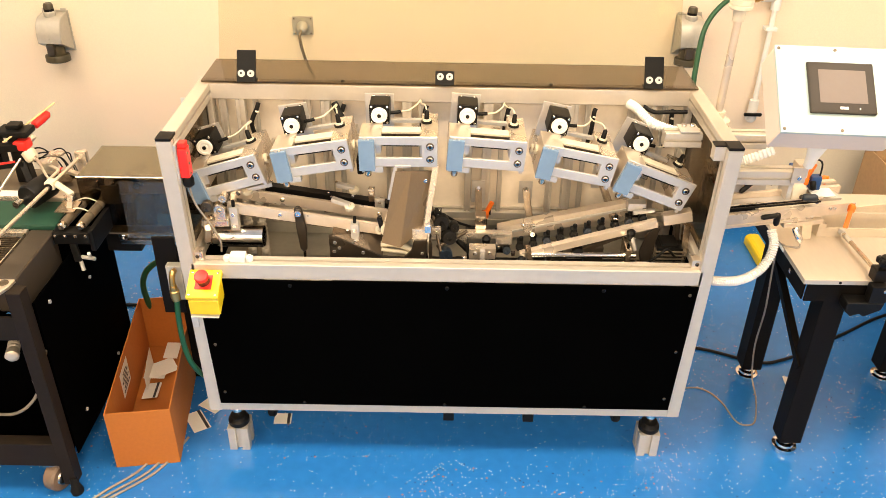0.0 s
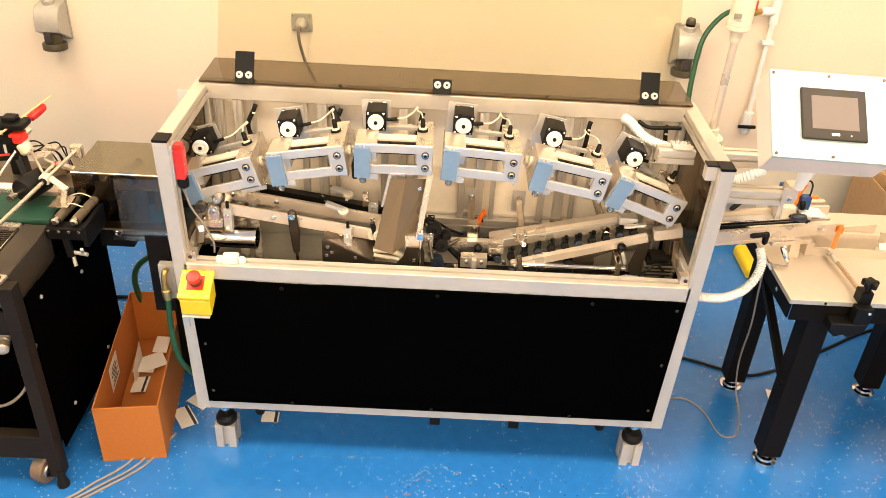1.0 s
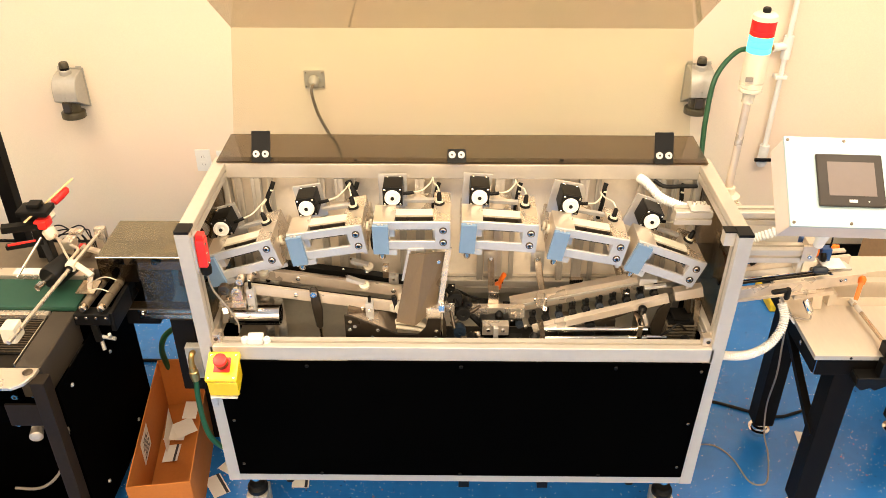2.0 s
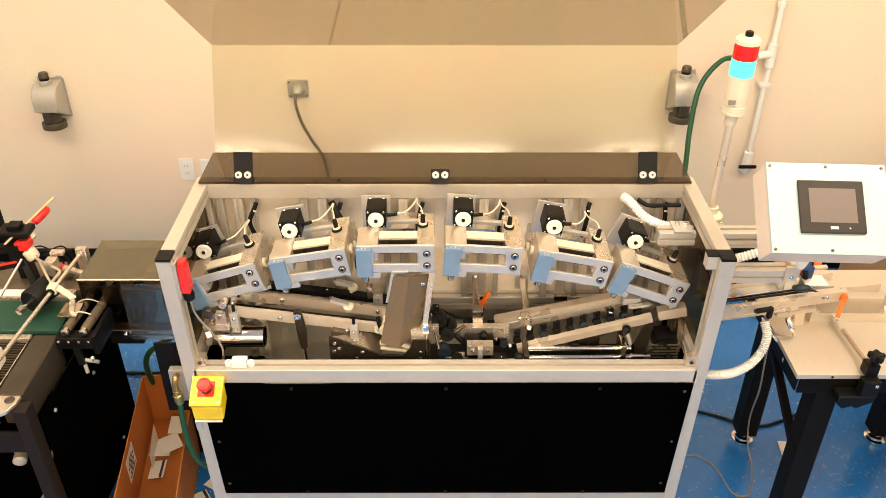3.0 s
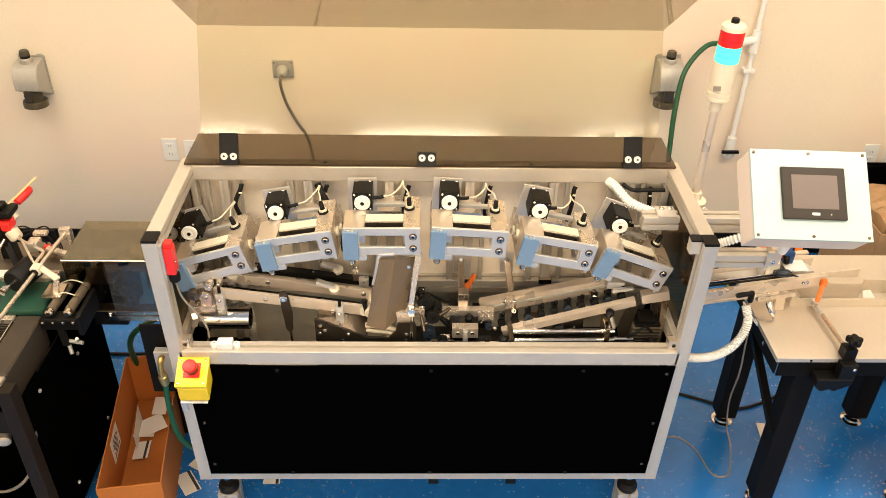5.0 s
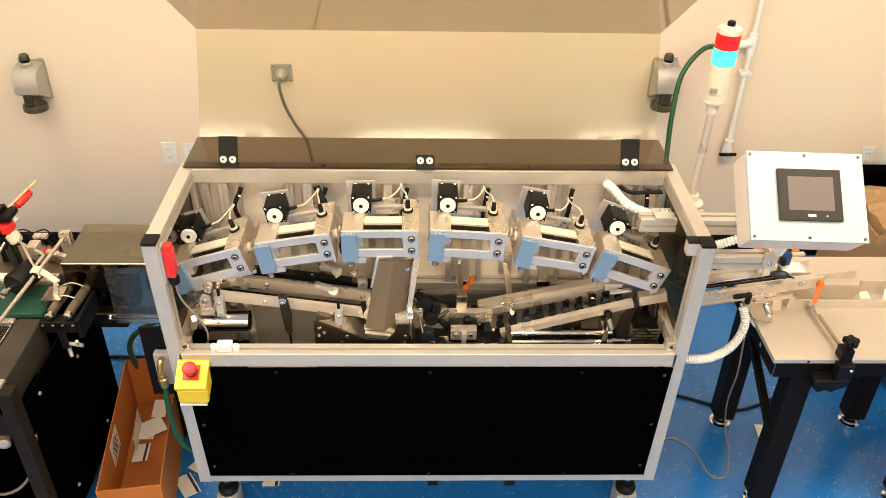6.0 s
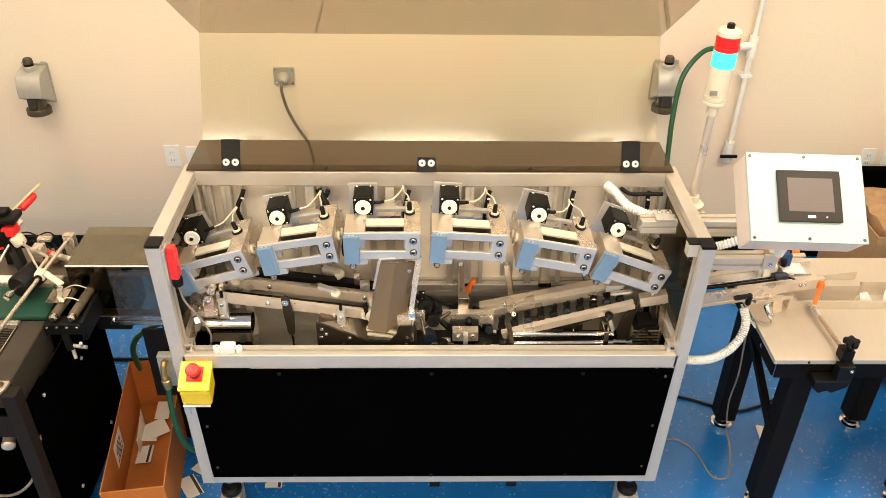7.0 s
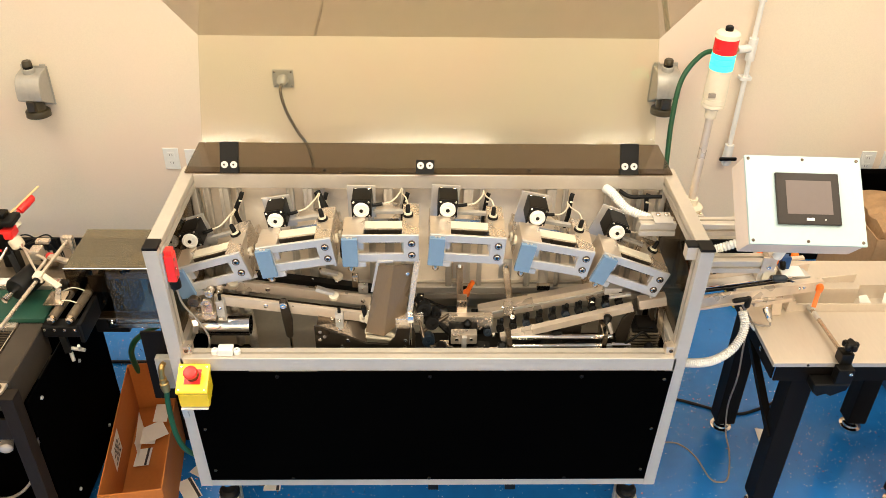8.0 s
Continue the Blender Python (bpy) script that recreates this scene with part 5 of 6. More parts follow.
part("white_slide", box(1.125, 1.195, 0.262, 0.318, 0.862, 0.866, 0.001), M_WHITE, of, "white plastic slide")
part("slide_arm", beam((1.12, 0.345, 0.868), (1.225, 0.355, 0.872), 0.016, 0.008), M_WARM, of)
for k in (1.175, 1.19):
    part("rail_bolt", bolt((k, 0.238 + (k - 1.175) * 0.19, 0.836), (0, -1, 0.2), 0.0055, 0.005), M_CHROME, of)
part("leg", beam((1.115, 0.245, 0.81), (1.125, 0.245, 0.726), 0.03, 0.02), M_PLATE, of)
part("slotted_bracket", beam((0.975, 0.175, 0.80), (1.03, 0.165, 0.728), 0.022, 0.006), M_FACE, of)
part("bracket_slot", beam((0.985, 0.171, 0.788), (1.018, 0.1645, 0.745), 0.007, 0.006), M_BLACK, of)
block_ = part("gauge_block", box(1.055, 1.098, 0.255, 0.305, 0.852, 0.895, 0.006), M_CREAM, of)
part("gauge_plate", box(1.040, 1.0545, 0.26, 0.33, 0.85, 0.91, 0.002), M_FACE, of)
part("gauge_screw", bolt((1.085, 0.255, 0.866), (0, -1, 0), 0.007, 0.006), M_DARKSTEEL, block_)
for (hx, hy, hz), (gx, gy, gz) in (((1.232, 0.222, 0.852), (1.214, 0.192, 0.793)), ((1.105, 0.30, 0.905), (1.13, 0.315, 0.95)), ((0.93, 0.295, 0.895), (0.905, 0.285, 0.925)), ((0.83, 0.27, 0.89), (0.81, 0.265, 0.915)), ((1.20, 0.375, 0.87), (1.212, 0.368, 0.876)), ((1.05, 0.305, 0.915), (1.07, 0.30, 0.925))):
    o = part("clamp_lever", beam((hx, hy, hz), (gx, gy, gz), 0.014, 0.012, 0.004), M_ORANGE, of, "orange clamping lever")
    part("lever_hub", lathe((hx, hy, hz - 0.016), (hx, hy, hz + 0.008), [(0, 0.011), (0.7, 0.012), (1, 0.007)], 14), M_ORANGE, o)
for p0, p1, r in (((0.935, 0.155, 0.846), (0.988, 0.16, 0.852), 0.0085), ((0.984, 0.16, 0.858), (0.984, 0.158, 0.818), 0.010), ((1.125, 0.235, 0.872), (1.08, 0.24, 0.872), 0.013), ((0.90, 0.27, 0.87), (0.95, 0.29, 0.905), 0.008), ((1.13, 0.285, 0.875), (1.125, 0.29, 0.905), 0.010), ((1.115, 0.32, 0.90), (1.135, 0.31, 0.885), 0.009)):
    part("black_knob", lathe(p0, p1, [(0, r * 0.7), (0.15, r), (0.85, r * 0.9), (1, r * 0.5)], 14), M_BLACK if r != 0.013 else M_BLUEPART, of)
part("sensor", lathe((1.082, 0.175, 0.748), (1.062, 0.195, 0.792), [(0, 0.006), (0.2, 0.011), (0.9, 0.011), (1, 0.008)], 14), M_CHROME, of)
M_SENSOR = mat("blue_sensor_plastic", (0.015, 0.06, 0.19), 0.4)
for x_, y_, z_ in ((1.075, 0.325, 0.92), (1.135, 0.30, 0.895)):
    part("sensor_body", box(x_ - 0.016, x_ + 0.016, y_ - 0.014, y_ + 0.014, z_ - 0.022, z_ + 0.022, 0.005), M_SENSOR, of, "blue sensor body")
part("sensor_wire", cable([(1.06, 0.25, 0.93), (1.10, 0.27, 0.98), (1.14, 0.29, 0.96), (1.15, 0.31, 0.87)], 0.003, 6), M_BLACK, of)
part("sensor_wire", cable([(1.05, 0.28, 0.93), (1.09, 0.32, 0.93), (1.13, 0.34, 0.88), (1.2, 0.36, 0.78), (1.3, 0.38, 0.729)], 0.004, 6), mat("blue_cable", (0.02, 0.06, 0.2), 0.4), of)
part("sensor_wire", cable([(0.84, 0.28, 0.86), (0.90, 0.31, 0.89), (0.97, 0.30, 0.90), (1.0, 0.285, 0.89)], 0.004, 6), M_BLACK, of)
fence = thing("card_fence", "folded bare metal card guides standing on the table", "guide", (1.3, 0.26, TZ))
part("front_guide", box(1.19, 1.95, 0.257, 0.263, TZ, TZ + 0.030, 0.001), M_TABLE, fence)
part("back_guide", box(1.168, 1.41, 0.300, 0.306, TZ, TZ + 0.062, 0.001), M_TABLE, fence)
part("end_guide", box(1.166, 1.1895, 0.255, 0.2995, TZ, TZ + 0.045, 0.001), M_TABLE, fence)
part("rear_guide", extrude([(1.33, TZ), (1.462, TZ), (1.462, TZ + 0.034), (1.33, TZ + 0.016)], "y", 0.42, 0.424, 0.0005), M_TABLE, fence)
part("far_guide", box(1.43, 1.95, 0.33, 0.336, TZ, TZ + 0.055, 0.001), M_TABLE, fence)
adj = thing("adjuster", "steel adjusting rod with black star knob on the table edge", "adjuster", (1.26, 0.06, TZ))
part("rod", rod((1.240, 0.252, TZ + 0.02), (1.252, 0.035, TZ + 0.02), 0.0065), M_STEEL, adj)
part("rod_nut", rod((1.239, 0.2565, TZ + 0.02), (1.241, 0.238, TZ + 0.02), 0.011, seg=6), M_FACE, adj)
part("rod_collar", rod((1.2415, 0.225, TZ + 0.02), (1.243, 0.19, TZ + 0.02), 0.008), M_FACE, adj)
part("block", box(1.235, 1.272, -0.004, 0.034, TZ + 0.001, TZ + 0.04, 0.003), M_BLACK, adj)
part("block", box(1.225, 1.275, -0.03, 0.003, TZ - 0.055, TZ, 0.004), M_BLACK, adj)
part("hanging_block", extrude([(1.165, TZ - 0.0865), (1.185, TZ - 0.105), (1.21, TZ - 0.095), (1.225, TZ - 0.105), (1.27, TZ - 0.08), (1.275, TZ - 0.0555), (1.165, TZ - 0.0555)], "y", -0.03, 0.018, 0.003), M_BLACK, adj)
part("block_screw", bolt((1.262, -0.0305, TZ - 0.012), (0, -1, 0), 0.006, 0.005), M_CHROME, adj)
KX, KY_ = 1.258, 0.012
kb = part("star_knob", lathe((KX, KY_, TZ + 0.041), (KX, KY_, TZ + 0.078), [(0, 0.009), (0.4, 0.009), (0.45, 0.016), (0.9, 0.016), (1, 0.012)], 16), M_BLACK, adj)
for k in range(5):
    a = k * 2 * math.pi / 5
    part("lobe", lathe((KX + 0.016 * math.cos(a), KY_ + 0.016 * math.sin(a), TZ + 0.057), (KX + 0.016 * math.cos(a), KY_ + 0.016 * math.sin(a), TZ + 0.075), [(0, 0.008), (0.2, 0.009), (0.8, 0.009), (1, 0.006)], 10), M_BLACK, kb)
for cx, cy, a in ((1.44, 0.285, 20), (1.52, 0.29, -25)):
    lone("loose_card", extrude([(-0.02, 0), (0.03, 0), (0.012, 0.035), (-0.02, 0.038)], "y", 0, 0.001), M_PAPER, "white loose card leaning in the guides", "card", (0, 0, 0), "loose cards").matrix_basis = pose(cx, cy, TZ + 0.002, -30, 0, a)
lone("corrugated_hose", cable([(0.978, 0.165, 0.80), (0.985, 0.14, 0.765), (0.972, 0.12, 0.722), (0.935, 0.095, 0.69), (0.88, 0.07, 0.678), (0.83, 0.055, 0.682), (0.783, 0.05, 0.688)], 0.0135, 12, 14, 1), M_WHITE, "white corrugated hose looping from the table to the machine", "hose", (0.9, 0.1, 0.7), "white hoses")
lone("corrugated_hose", cable([(0.79, 0.22, 1.0), (0.83, 0.20, 1.005), (0.87, 0.19, 1.02), (0.93, 0.17, 1.06)], 0.013, 12, 14, 1), M_WHITE, "short white corrugated hose beside the arm", "hose", (0.86, 0.2, 1.0), "white hoses")

# ---- cables, cards and boxes on the floor ----
def floor_cable(pts, r, material, label):
    lone("floor_cable", cable([(x, y, (z[0] if z else r)) for x, y, *z in pts], r, 8), material, label, "cable", (pts[0][0], pts[0][1], 0), "cables on the floor")


floor_cable([(0.80, 0.62), (1.012, 0.59), (1.212, 0.511), (1.32, 0.53), (1.44, 0.592), (1.62, 0.70), (1.88, 0.847), (2.2, 0.9)], 0.006, M_RUBBER, "black cable lying across the blue floor")
floor_cable([(0.75, 0.33), (0.917, 0.36), (0.975, 0.34), (1.012, 0.28), (1.035, 0.185), (1.07, 0.165), (1.105, 0.19), (1.145, 0.31), (1.135, 0.36, 0.06), (1.105, 0.34, 0.22), (1.06, 0.24, 0.45), (1.03, 0.20, 0.63), (1.026, 0.195, 0.725), (1.045, 0.175, 0.735), (1.075, 0.165, 0.738), (1.082, 0.175, 0.748)], 0.003, M_GREYCABLE, "thin grey sensor cable hanging from the table to the floor")
for k, dx in enumerate((0, 0.035, 0.06)):
    floor_cable([(-0.93 + dx, 0.06), (-0.985 + dx, -0.085), (-1.06 + dx * 0.6, -0.17 - 0.01 * k), (-1.15, -0.26 - 0.02 * k), (-1.4, -0.42 - 0.03 * k)], 0.0042, M_GREYCABLE, "grey cable running under the carton")
for x, y, w, h, a, s in ((1.308, 0.385, 0.06, 0.085, -4, 0), (-0.86, 0.14, 0.06, 0.1, 35, 1), (-0.83, 0.22, 0.05, 0.08, 60, 0), (-0.565, 0.16, 0.06, 0.05, 3, 1)):
    c = thing("floor_card", "white card dropped on the blue floor", "card", (x, y, 0), "cards on the floor")
    cm = pose(x, y, 0.001, 2, 3, a)
    part("sheet", box(-w / 2, w / 2, -h / 2, h / 2, 0.002, 0.003, 0, cm), M_PAPER, c)
    if s:
        part("stripe", box(w * 0.25, w * 0.42, -h / 2, h / 2, 0.0032, 0.0038, 0, cm), M_INK, c)
lone("yellow_case", extrude([(1.43, 0.0), (1.50, 0.0), (1.50, 0.045), (1.485, 0.055), (1.445, 0.055), (1.43, 0.04)], "y", 1.20, 1.42, 0.006), M_YELLOW, "yellow plastic case lying on the floor by the wall", "case", (1.45, 1.3, 0))
ct = thing("storage_carton", "brown carton with crumpled paper beside the table", "box", (2.1, 1.15, 0))
for b in ((1.84, 2.4, 0.95, 0.956, 0, 0.55), (1.84, 2.4, 1.344, 1.35, 0, 0.55), (1.84, 1.846, 0.9565, 1.3435, 0, 0.55), (2.394, 2.4, 0.9565, 1.3435, 0, 0.55), (1.846, 2.394, 0.9565, 1.3435, 0, 0.006)):
    part("side", box(*b, 0.001), M_KRAFT, ct)
crump = box(1.87, 2.37, 0.985, 1.315, 0.45, 0.575, 0)
bmesh.ops.subdivide_edges(crump, edges=crump.edges[:], cuts=9, use_grid_fill=True)
for v in crump.verts:
    v.co += 0.03 * noise.noise_vector(v.co * 14)
part("crumpled_paper", crump, M_KRAFT, ct, "crumpled brown packing paper")
lone("black_monitor", box(1.925, 2.45, 1.37, 1.42, 0.40, 0.63, 0.008), M_PANEL, "black flat monitor back leaning on the wall", "monitor", (2.1, 1.4, 0.40))
lone("monitor_stand", box(2.0, 2.3, 1.362, 1.5, 0, 0.399, 0.01), M_PANEL, "black cabinet below the monitor", "cabinet", (2.0, 1.43, 0))
lone("blue_bin", extrude([(1.90, 0.0), (2.3, 0.0), (2.34, 0.36), (1.86, 0.36)], "y", 0.62, 0.92, 0.01), mat("blue_plastic", (0.01, 0.04, 0.14), 0.4), "dark blue plastic bin on the floor", "bin", (2.1, 0.77, 0))

# ---- neighbouring in-feed machine ----
inf = thing("infeed_machine", "black steel-framed in-feed machine with a green belt", "machine", (-1.45, 0.15, 0))
SX = -1.145
PANEL_BOLTS = ((-0.063, 0.652), (-0.024, 0.205), (0.269, 0.197), (0.20, 0.563))
sp = part("side_panel", box(SX - 0.004, SX, -0.135, 0.415, 0.12, 0.70, 0.001), M_PANEL, inf, "matt black side panel")
for y, z in PANEL_BOLTS:
    part("panel_bolt", bolt((SX, y, z), (1, 0, 0), 0.0065, 0.005), M_FACE, sp)
part("leg", box(SX - 0.045, SX - 0.005, -0.185, -0.14, 0.035, 0.7615, 0.004), M_CARTBROWN, inf)
part("leg", box(SX - 0.04, SX, 0.38, 0.42, 0.035, 0.1195, 0.004), M_CARTBROWN, inf)
part("corner_gusset", box(SX - 0.14, SX - 0.041, -0.18, -0.172, 0.60, 0.68, 0.002), M_CARTBROWN, inf)
lf = part("levelling_foot", lathe((SX - 0.01, -0.185, 0.0), (SX - 0.015, -0.18, 0.06), [(0, 0.018), (0.2, 0.02), (0.5, 0.014), (1, 0.012)], 14), M_RUBBER, inf)
part("lower_beam", box(-2.3, SX - 0.041, -0.185, -0.145, 0.115, 0.205, 0.003), M_CARTBROWN, inf)
part("lower_shelf", box(-2.3, SX - 0.005, -0.144, 0.4, 0.15, 0.156, 0.001), M_PANEL, inf)
part("back_plate", box(-2.3, SX - 0.005, 0.0, 0.008, 0.157, 0.66, 0.001), M_PANEL, inf)
part("upper_beam", box(-2.3, SX - 0.041, -0.165, -0.135, 0.60, 0.66, 0.003), M_PANEL, inf)
cst = part("castor", lathe((-1.235, -0.15, 0.05), (-1.195, -0.165, 0.05), [(0, 0.014), (0, 0.044), (0.15, 0.05), (0.85, 0.05), (1, 0.044), (1, 0.014)], 24), mat("tan_castor_rubber", (0.16, 0.11, 0.075), 0.5), inf)
part("castor_hub", lathe((-1.197, -0.164, 0.05), (-1.186, -0.168, 0.05), [(0, 0.03), (0.6, 0.026), (1, 0.01)], 18), M_STEEL, cst)
part("castor_fork", box(-1.25, -1.19, -0.175, -0.12, 0.095, 0.1145, 0.003), M_STEEL, cst)
part("top_cover", extrude([(-0.128, 0.66), (0.135, 0.66), (0.135, 0.775), (-0.128, 0.775)], "x", -1.254, -1.18, 0.004), M_COVER, inf, "brown-grey painted cover")
part("bed_frame", box(-2.3, -1.2545, -0.128, 0.1, 0.70, 0.76, 0.003), M_CARTBROWN, inf)
part("front_rail", box(-2.3, -1.256, 0.108, 0.132, 0.7005, 0.779, 0.002), M_PLATE, inf)
part("front_lip", extrude([(-2.3, -0.215), (-1.225, -0.215), (-1.198, -0.195), (-1.184, -0.16), (-1.182, -0.13), (-2.3, -0.13)], "z", 0.762, 0.774, 0.002), M_PLATE, inf)
part("lip_bolt", lathe((-1.205, -0.15, 0.774), (-1.205, -0.15, 0.778), [(0, 0.014), (0.5, 0.014), (1, 0.008)], 14), M_DARKSTEEL, inf)
part("slot_bed", box(-2.3, -1.258, -0.06, 0.105, 0.7605, 0.766, 0.001), M_BLACK, inf)
for k in range(14):
    part("bed_rib", box(-2.3, -1.262, -0.055 + 0.0112 * k, -0.051 + 0.0112 * k, 0.7662, 0.77, 0), M_DARKSTEEL, inf)
part("side_strip", box(-1.2575, -1.2545, -0.12, 0.107, 0.766, 0.779, 0.001), M_CHROME, inf)
part("belt", box(-2.3, -1.175, 0.135, 0.285, 0.772, 0.790, 0.006), M_BELT, inf, "dark green conveyor belt")
part("belt_rail", box(-2.3, -1.19, 0.29, 0.335, 0.775, 0.80, 0.002), M_PLATE, inf)
part("rear_deck", box(-2.3, -1.15, 0.336, 0.50, 0.74, 0.795, 0.002), M_ROLLER, inf)
part("belt_support", box(-2.3, -1.19, 0.14, 0.5, 0.64, 0.739, 0.003), M_PANEL, inf)
for x0, w in ((-1.38, 0.06), (-1.275, 0.045)):
    part("white_card", box(x0 - w, x0 + w * 0.4, 0.295, 0.33, 0.8005, 0.802, 0), M_PAPER, inf)
# guide rod with black roller
gr = thing("guide_rod", "long pale guide rod with clamps over the belt", "rod", (-1.2, 0.2, 0.85))
part("rod", rod((-1.2295, -0.15, 0.878), (-1.190, 0.42, 0.88), 0.006), M_PLATE, gr)
part("end_block", box(-1.205, -1.168, 0.415, 0.44, 0.80, 0.90, 0.007), M_PLATE, gr)
part("clamp_block", box(-1.218, -1.190, 0.21, 0.245, 0.868, 0.893, 0.005), M_CREAM, gr)
part("swing_arm", beam((-1.20, 0.235, 0.885), (-1.135, 0.20, 0.862), 0.02, 0.008, 0.003), M_CREAM, gr)
part("rod_collar", lathe((-1.206, 0.205, 0.879), (-1.2045, 0.228, 0.879), [(0, 0.012), (1, 0.012)], 16), M_BLACK, gr)
part("clamp_block", box(-1.265, -1.225, -0.12, -0.07, 0.85, 0.90, 0.006), M_CREAM, gr)
part("cross_arm", beam((-1.14, 0.20, 0.858), (-1.15, 0.19, 0.812), 0.016, 0.006), M_PLATE, gr)
part("cross_arm", beam((-1.22, 0.25, 0.885), (-1.34, 0.42, 0.90), 0.007, 0.007), M_PLATE, gr)
part("slotted_plate", box(-1.185, -1.125, 0.165, 0.235, 0.815, 0.821, 0.002), M_STEEL, gr)
part("press_roller", lathe((-1.275, 0.205, 0.845), (-1.245, 0.30, 0.845), [(0, 0.012), (0, 0.034), (0.06, 0.038), (0.94, 0.038), (1, 0.034), (1, 0.012)], 26), M_RUBBER, gr, "black rubber press roller")
part("roller_pin", lathe((-1.275, 0.205, 0.845), (-1.289, 0.155, 0.845), [(0, 0.007), (0.6, 0.007), (0.6, 0.012), (1, 0.011)], 14), M_CHROME, gr)
# roller pair
rp = thing("roller_pair", "pair of pale grooved rollers on a black carriage", "roller", (-1.1, 0.15, 0.78))
for x in (-1.145, -1.09):
    r = part("roller", lathe((x, 0.07, 0.80), (x + 0.012, 0.24, 0.80), [(0, 0.008), (0, 0.014), (0.28, 0.014), (0.28, 0.011), (0.33, 0.011), (0.33, 0.014), (0.6, 0.014), (0.6, 0.011), (0.65, 0.011), (0.65, 0.014), (1, 0.014), (1, 0.008)], 20), M_ROLLER, rp)
    part("collar", lathe((x, 0.05, 0.80), (x, 0.069, 0.80), [(0, 0.008), (0.3, 0.013), (1, 0.013)], 16), M_STEEL, r)
for k in (0.13, 0.195):
    part("band", cable([(-1.165, k, 0.805), (-1.12, k, 0.823), (-1.075, k, 0.806)], 0.002, 6), M_CREAM, rp)
part("carriage", box(-1.175, -1.065, 0.045, 0.09, 0.745, 0.785, 0.006), M_BLACK, rp)
part("carriage_side", box(-1.07, -1.055, 0.05, 0.243, 0.72, 0.79, 0.004), M_BLACK, rp)
part("carriage_bracket", beam((-1.12, 0.05, 0.745), (-1.11, 0.04, 0.69), 0.02, 0.012), M_BLACK, rp)
part("toggle", join(rod((-1.11, 0.05, 0.70), (-1.06, 0.04, 0.70), 0.006), rod((-1.11, 0.05, 0.70), (-1.10, 0.035, 0.66), 0.006), rod((-1.075, 0.045, 0.70), (-1.07, 0.03, 0.725), 0.005)), M_GREYCOVER, rp)
for k in range(4):
    part("carriage_screw", bolt((-1.165 + 0.03 * k, 0.045, 0.775), (0, -1, 0), 0.005, 0.004), M_STEEL, rp)
rp.location.y += 0.055
# smoked hood over the transfer
hood = thing("smoked_hood", "smoked acrylic hood over the transfer section", "cover", (-0.96, 0.37, 0.7))
part("top", box(-1.136, -0.80, 0.25, 0.478, 0.891, 0.895, 0.001), M_HOOD, hood)
part("front", box(-1.136, -0.80, 0.25, 0.254, 0.70, 0.8905, 0.0005), M_HOODFRONT, hood)
part("side", box(-1.136, -1.132, 0.2545, 0.478, 0.70, 0.8905, 0.0005), M_HOODFRONT, hood)
part("edge", rod((-1.136, 0.2505, 0.8955), (-0.80, 0.2505, 0.8955), 0.002, seg=8), M_CHROME, hood, "bright polished edge")
tr = thing("transfer_unit", "dark transfer unit with rails below the smoked hood", "mechanism", (-0.97, 0.42, 0.6))
part("body", box(-1.11, -1.0, 0.30, 0.48, 0.60, 0.78, 0.005), M_BLACK, tr)
part("rail", box(-1.05, -0.79, 0.262, 0.287, 0.672, 0.69, 0.002), M_STEEL, tr)
part("rail", box(-1.05, -0.79, 0.268, 0.293, 0.645, 0.662, 0.002), M_STEEL, tr)
part("rail", box(-0.999, -0.79, 0.36, 0.39, 0.80, 0.815, 0.002), M_STEEL, tr)
part("rail", box(-0.999, -0.79, 0.43, 0.48, 0.76, 0.80, 0.002), M_PLATE, tr)
part("side_bar", box(-1.09, -0.79, 0.335, 0.342, 0.795, 0.845, 0.001), M_WARM, tr)
part("bar_bolt", bolt((-0.99, 0.335, 0.825), (0, -1, 0), 0.011, 0.006), M_DARKSTEEL, tr)
part("rail_bolt", bolt((-1.03, 0.262, 0.68), (0, -1, 0), 0.012, 0.012), M_CHROME, tr)
part("arm", beam((-1.09, 0.30, 0.80), (-0.98, 0.42, 0.86), 0.016, 0.02), M_STEEL, tr)
part("arm", beam((-0.93, 0.40, 0.815), (-0.93, 0.38, 0.70), 0.02, 0.016), M_STEEL, tr)
idler((-1.05, 0.30, 0.82), (0, -1, 0), 0.014, 0.03, M_DARKSTEEL, tr)
idler((-1.05, 0.292, 0.745), (0, -1, 0), 0.013, 0.03, M_STEEL, tr)
part("guide_plate", box(-1.075, -0.79, 0.257, 0.2615, 0.69, 0.722, 0.001), M_ROLLER, tr)
part("bracket_plate", box(-1.075, -1.02, 0.262, 0.268, 0.795, 0.86, 0.003), M_DARKSTEEL, tr)
part("hose_loop", cable([(-1.06, 0.32, 0.83), (-1.03, 0.30, 0.865), (-0.99, 0.30, 0.865), (-0.97, 0.33, 0.83)], 0.006, 8), M_RUBBER, tr)
part("support_leg", box(-0.93, -0.89, 0.38, 0.42, 0.0, 0.631, 0.003), M_LEG, tr)
wrapb = box(-1.005, -0.80, 0.240, 0.243, 0.668, 0.885, 0)
bmesh.ops.subdivide_edges(wrapb, edges=wrapb.edges[:], cuts=34, use_grid_fill=True)
for v in wrapb.verts:
    v.co += 0.0012 * noise.noise_vector(v.co * 60) + 0.0005 * noise.noise_vector(v.co * 170)
part("plastic_wrap", wrapb, sheet_glass("clear_film", (0.9, 0.88, 0.84), 0.05, 0.02, (0.8, 0.78, 0.74), 0.04), tr, "crinkled clear plastic film")
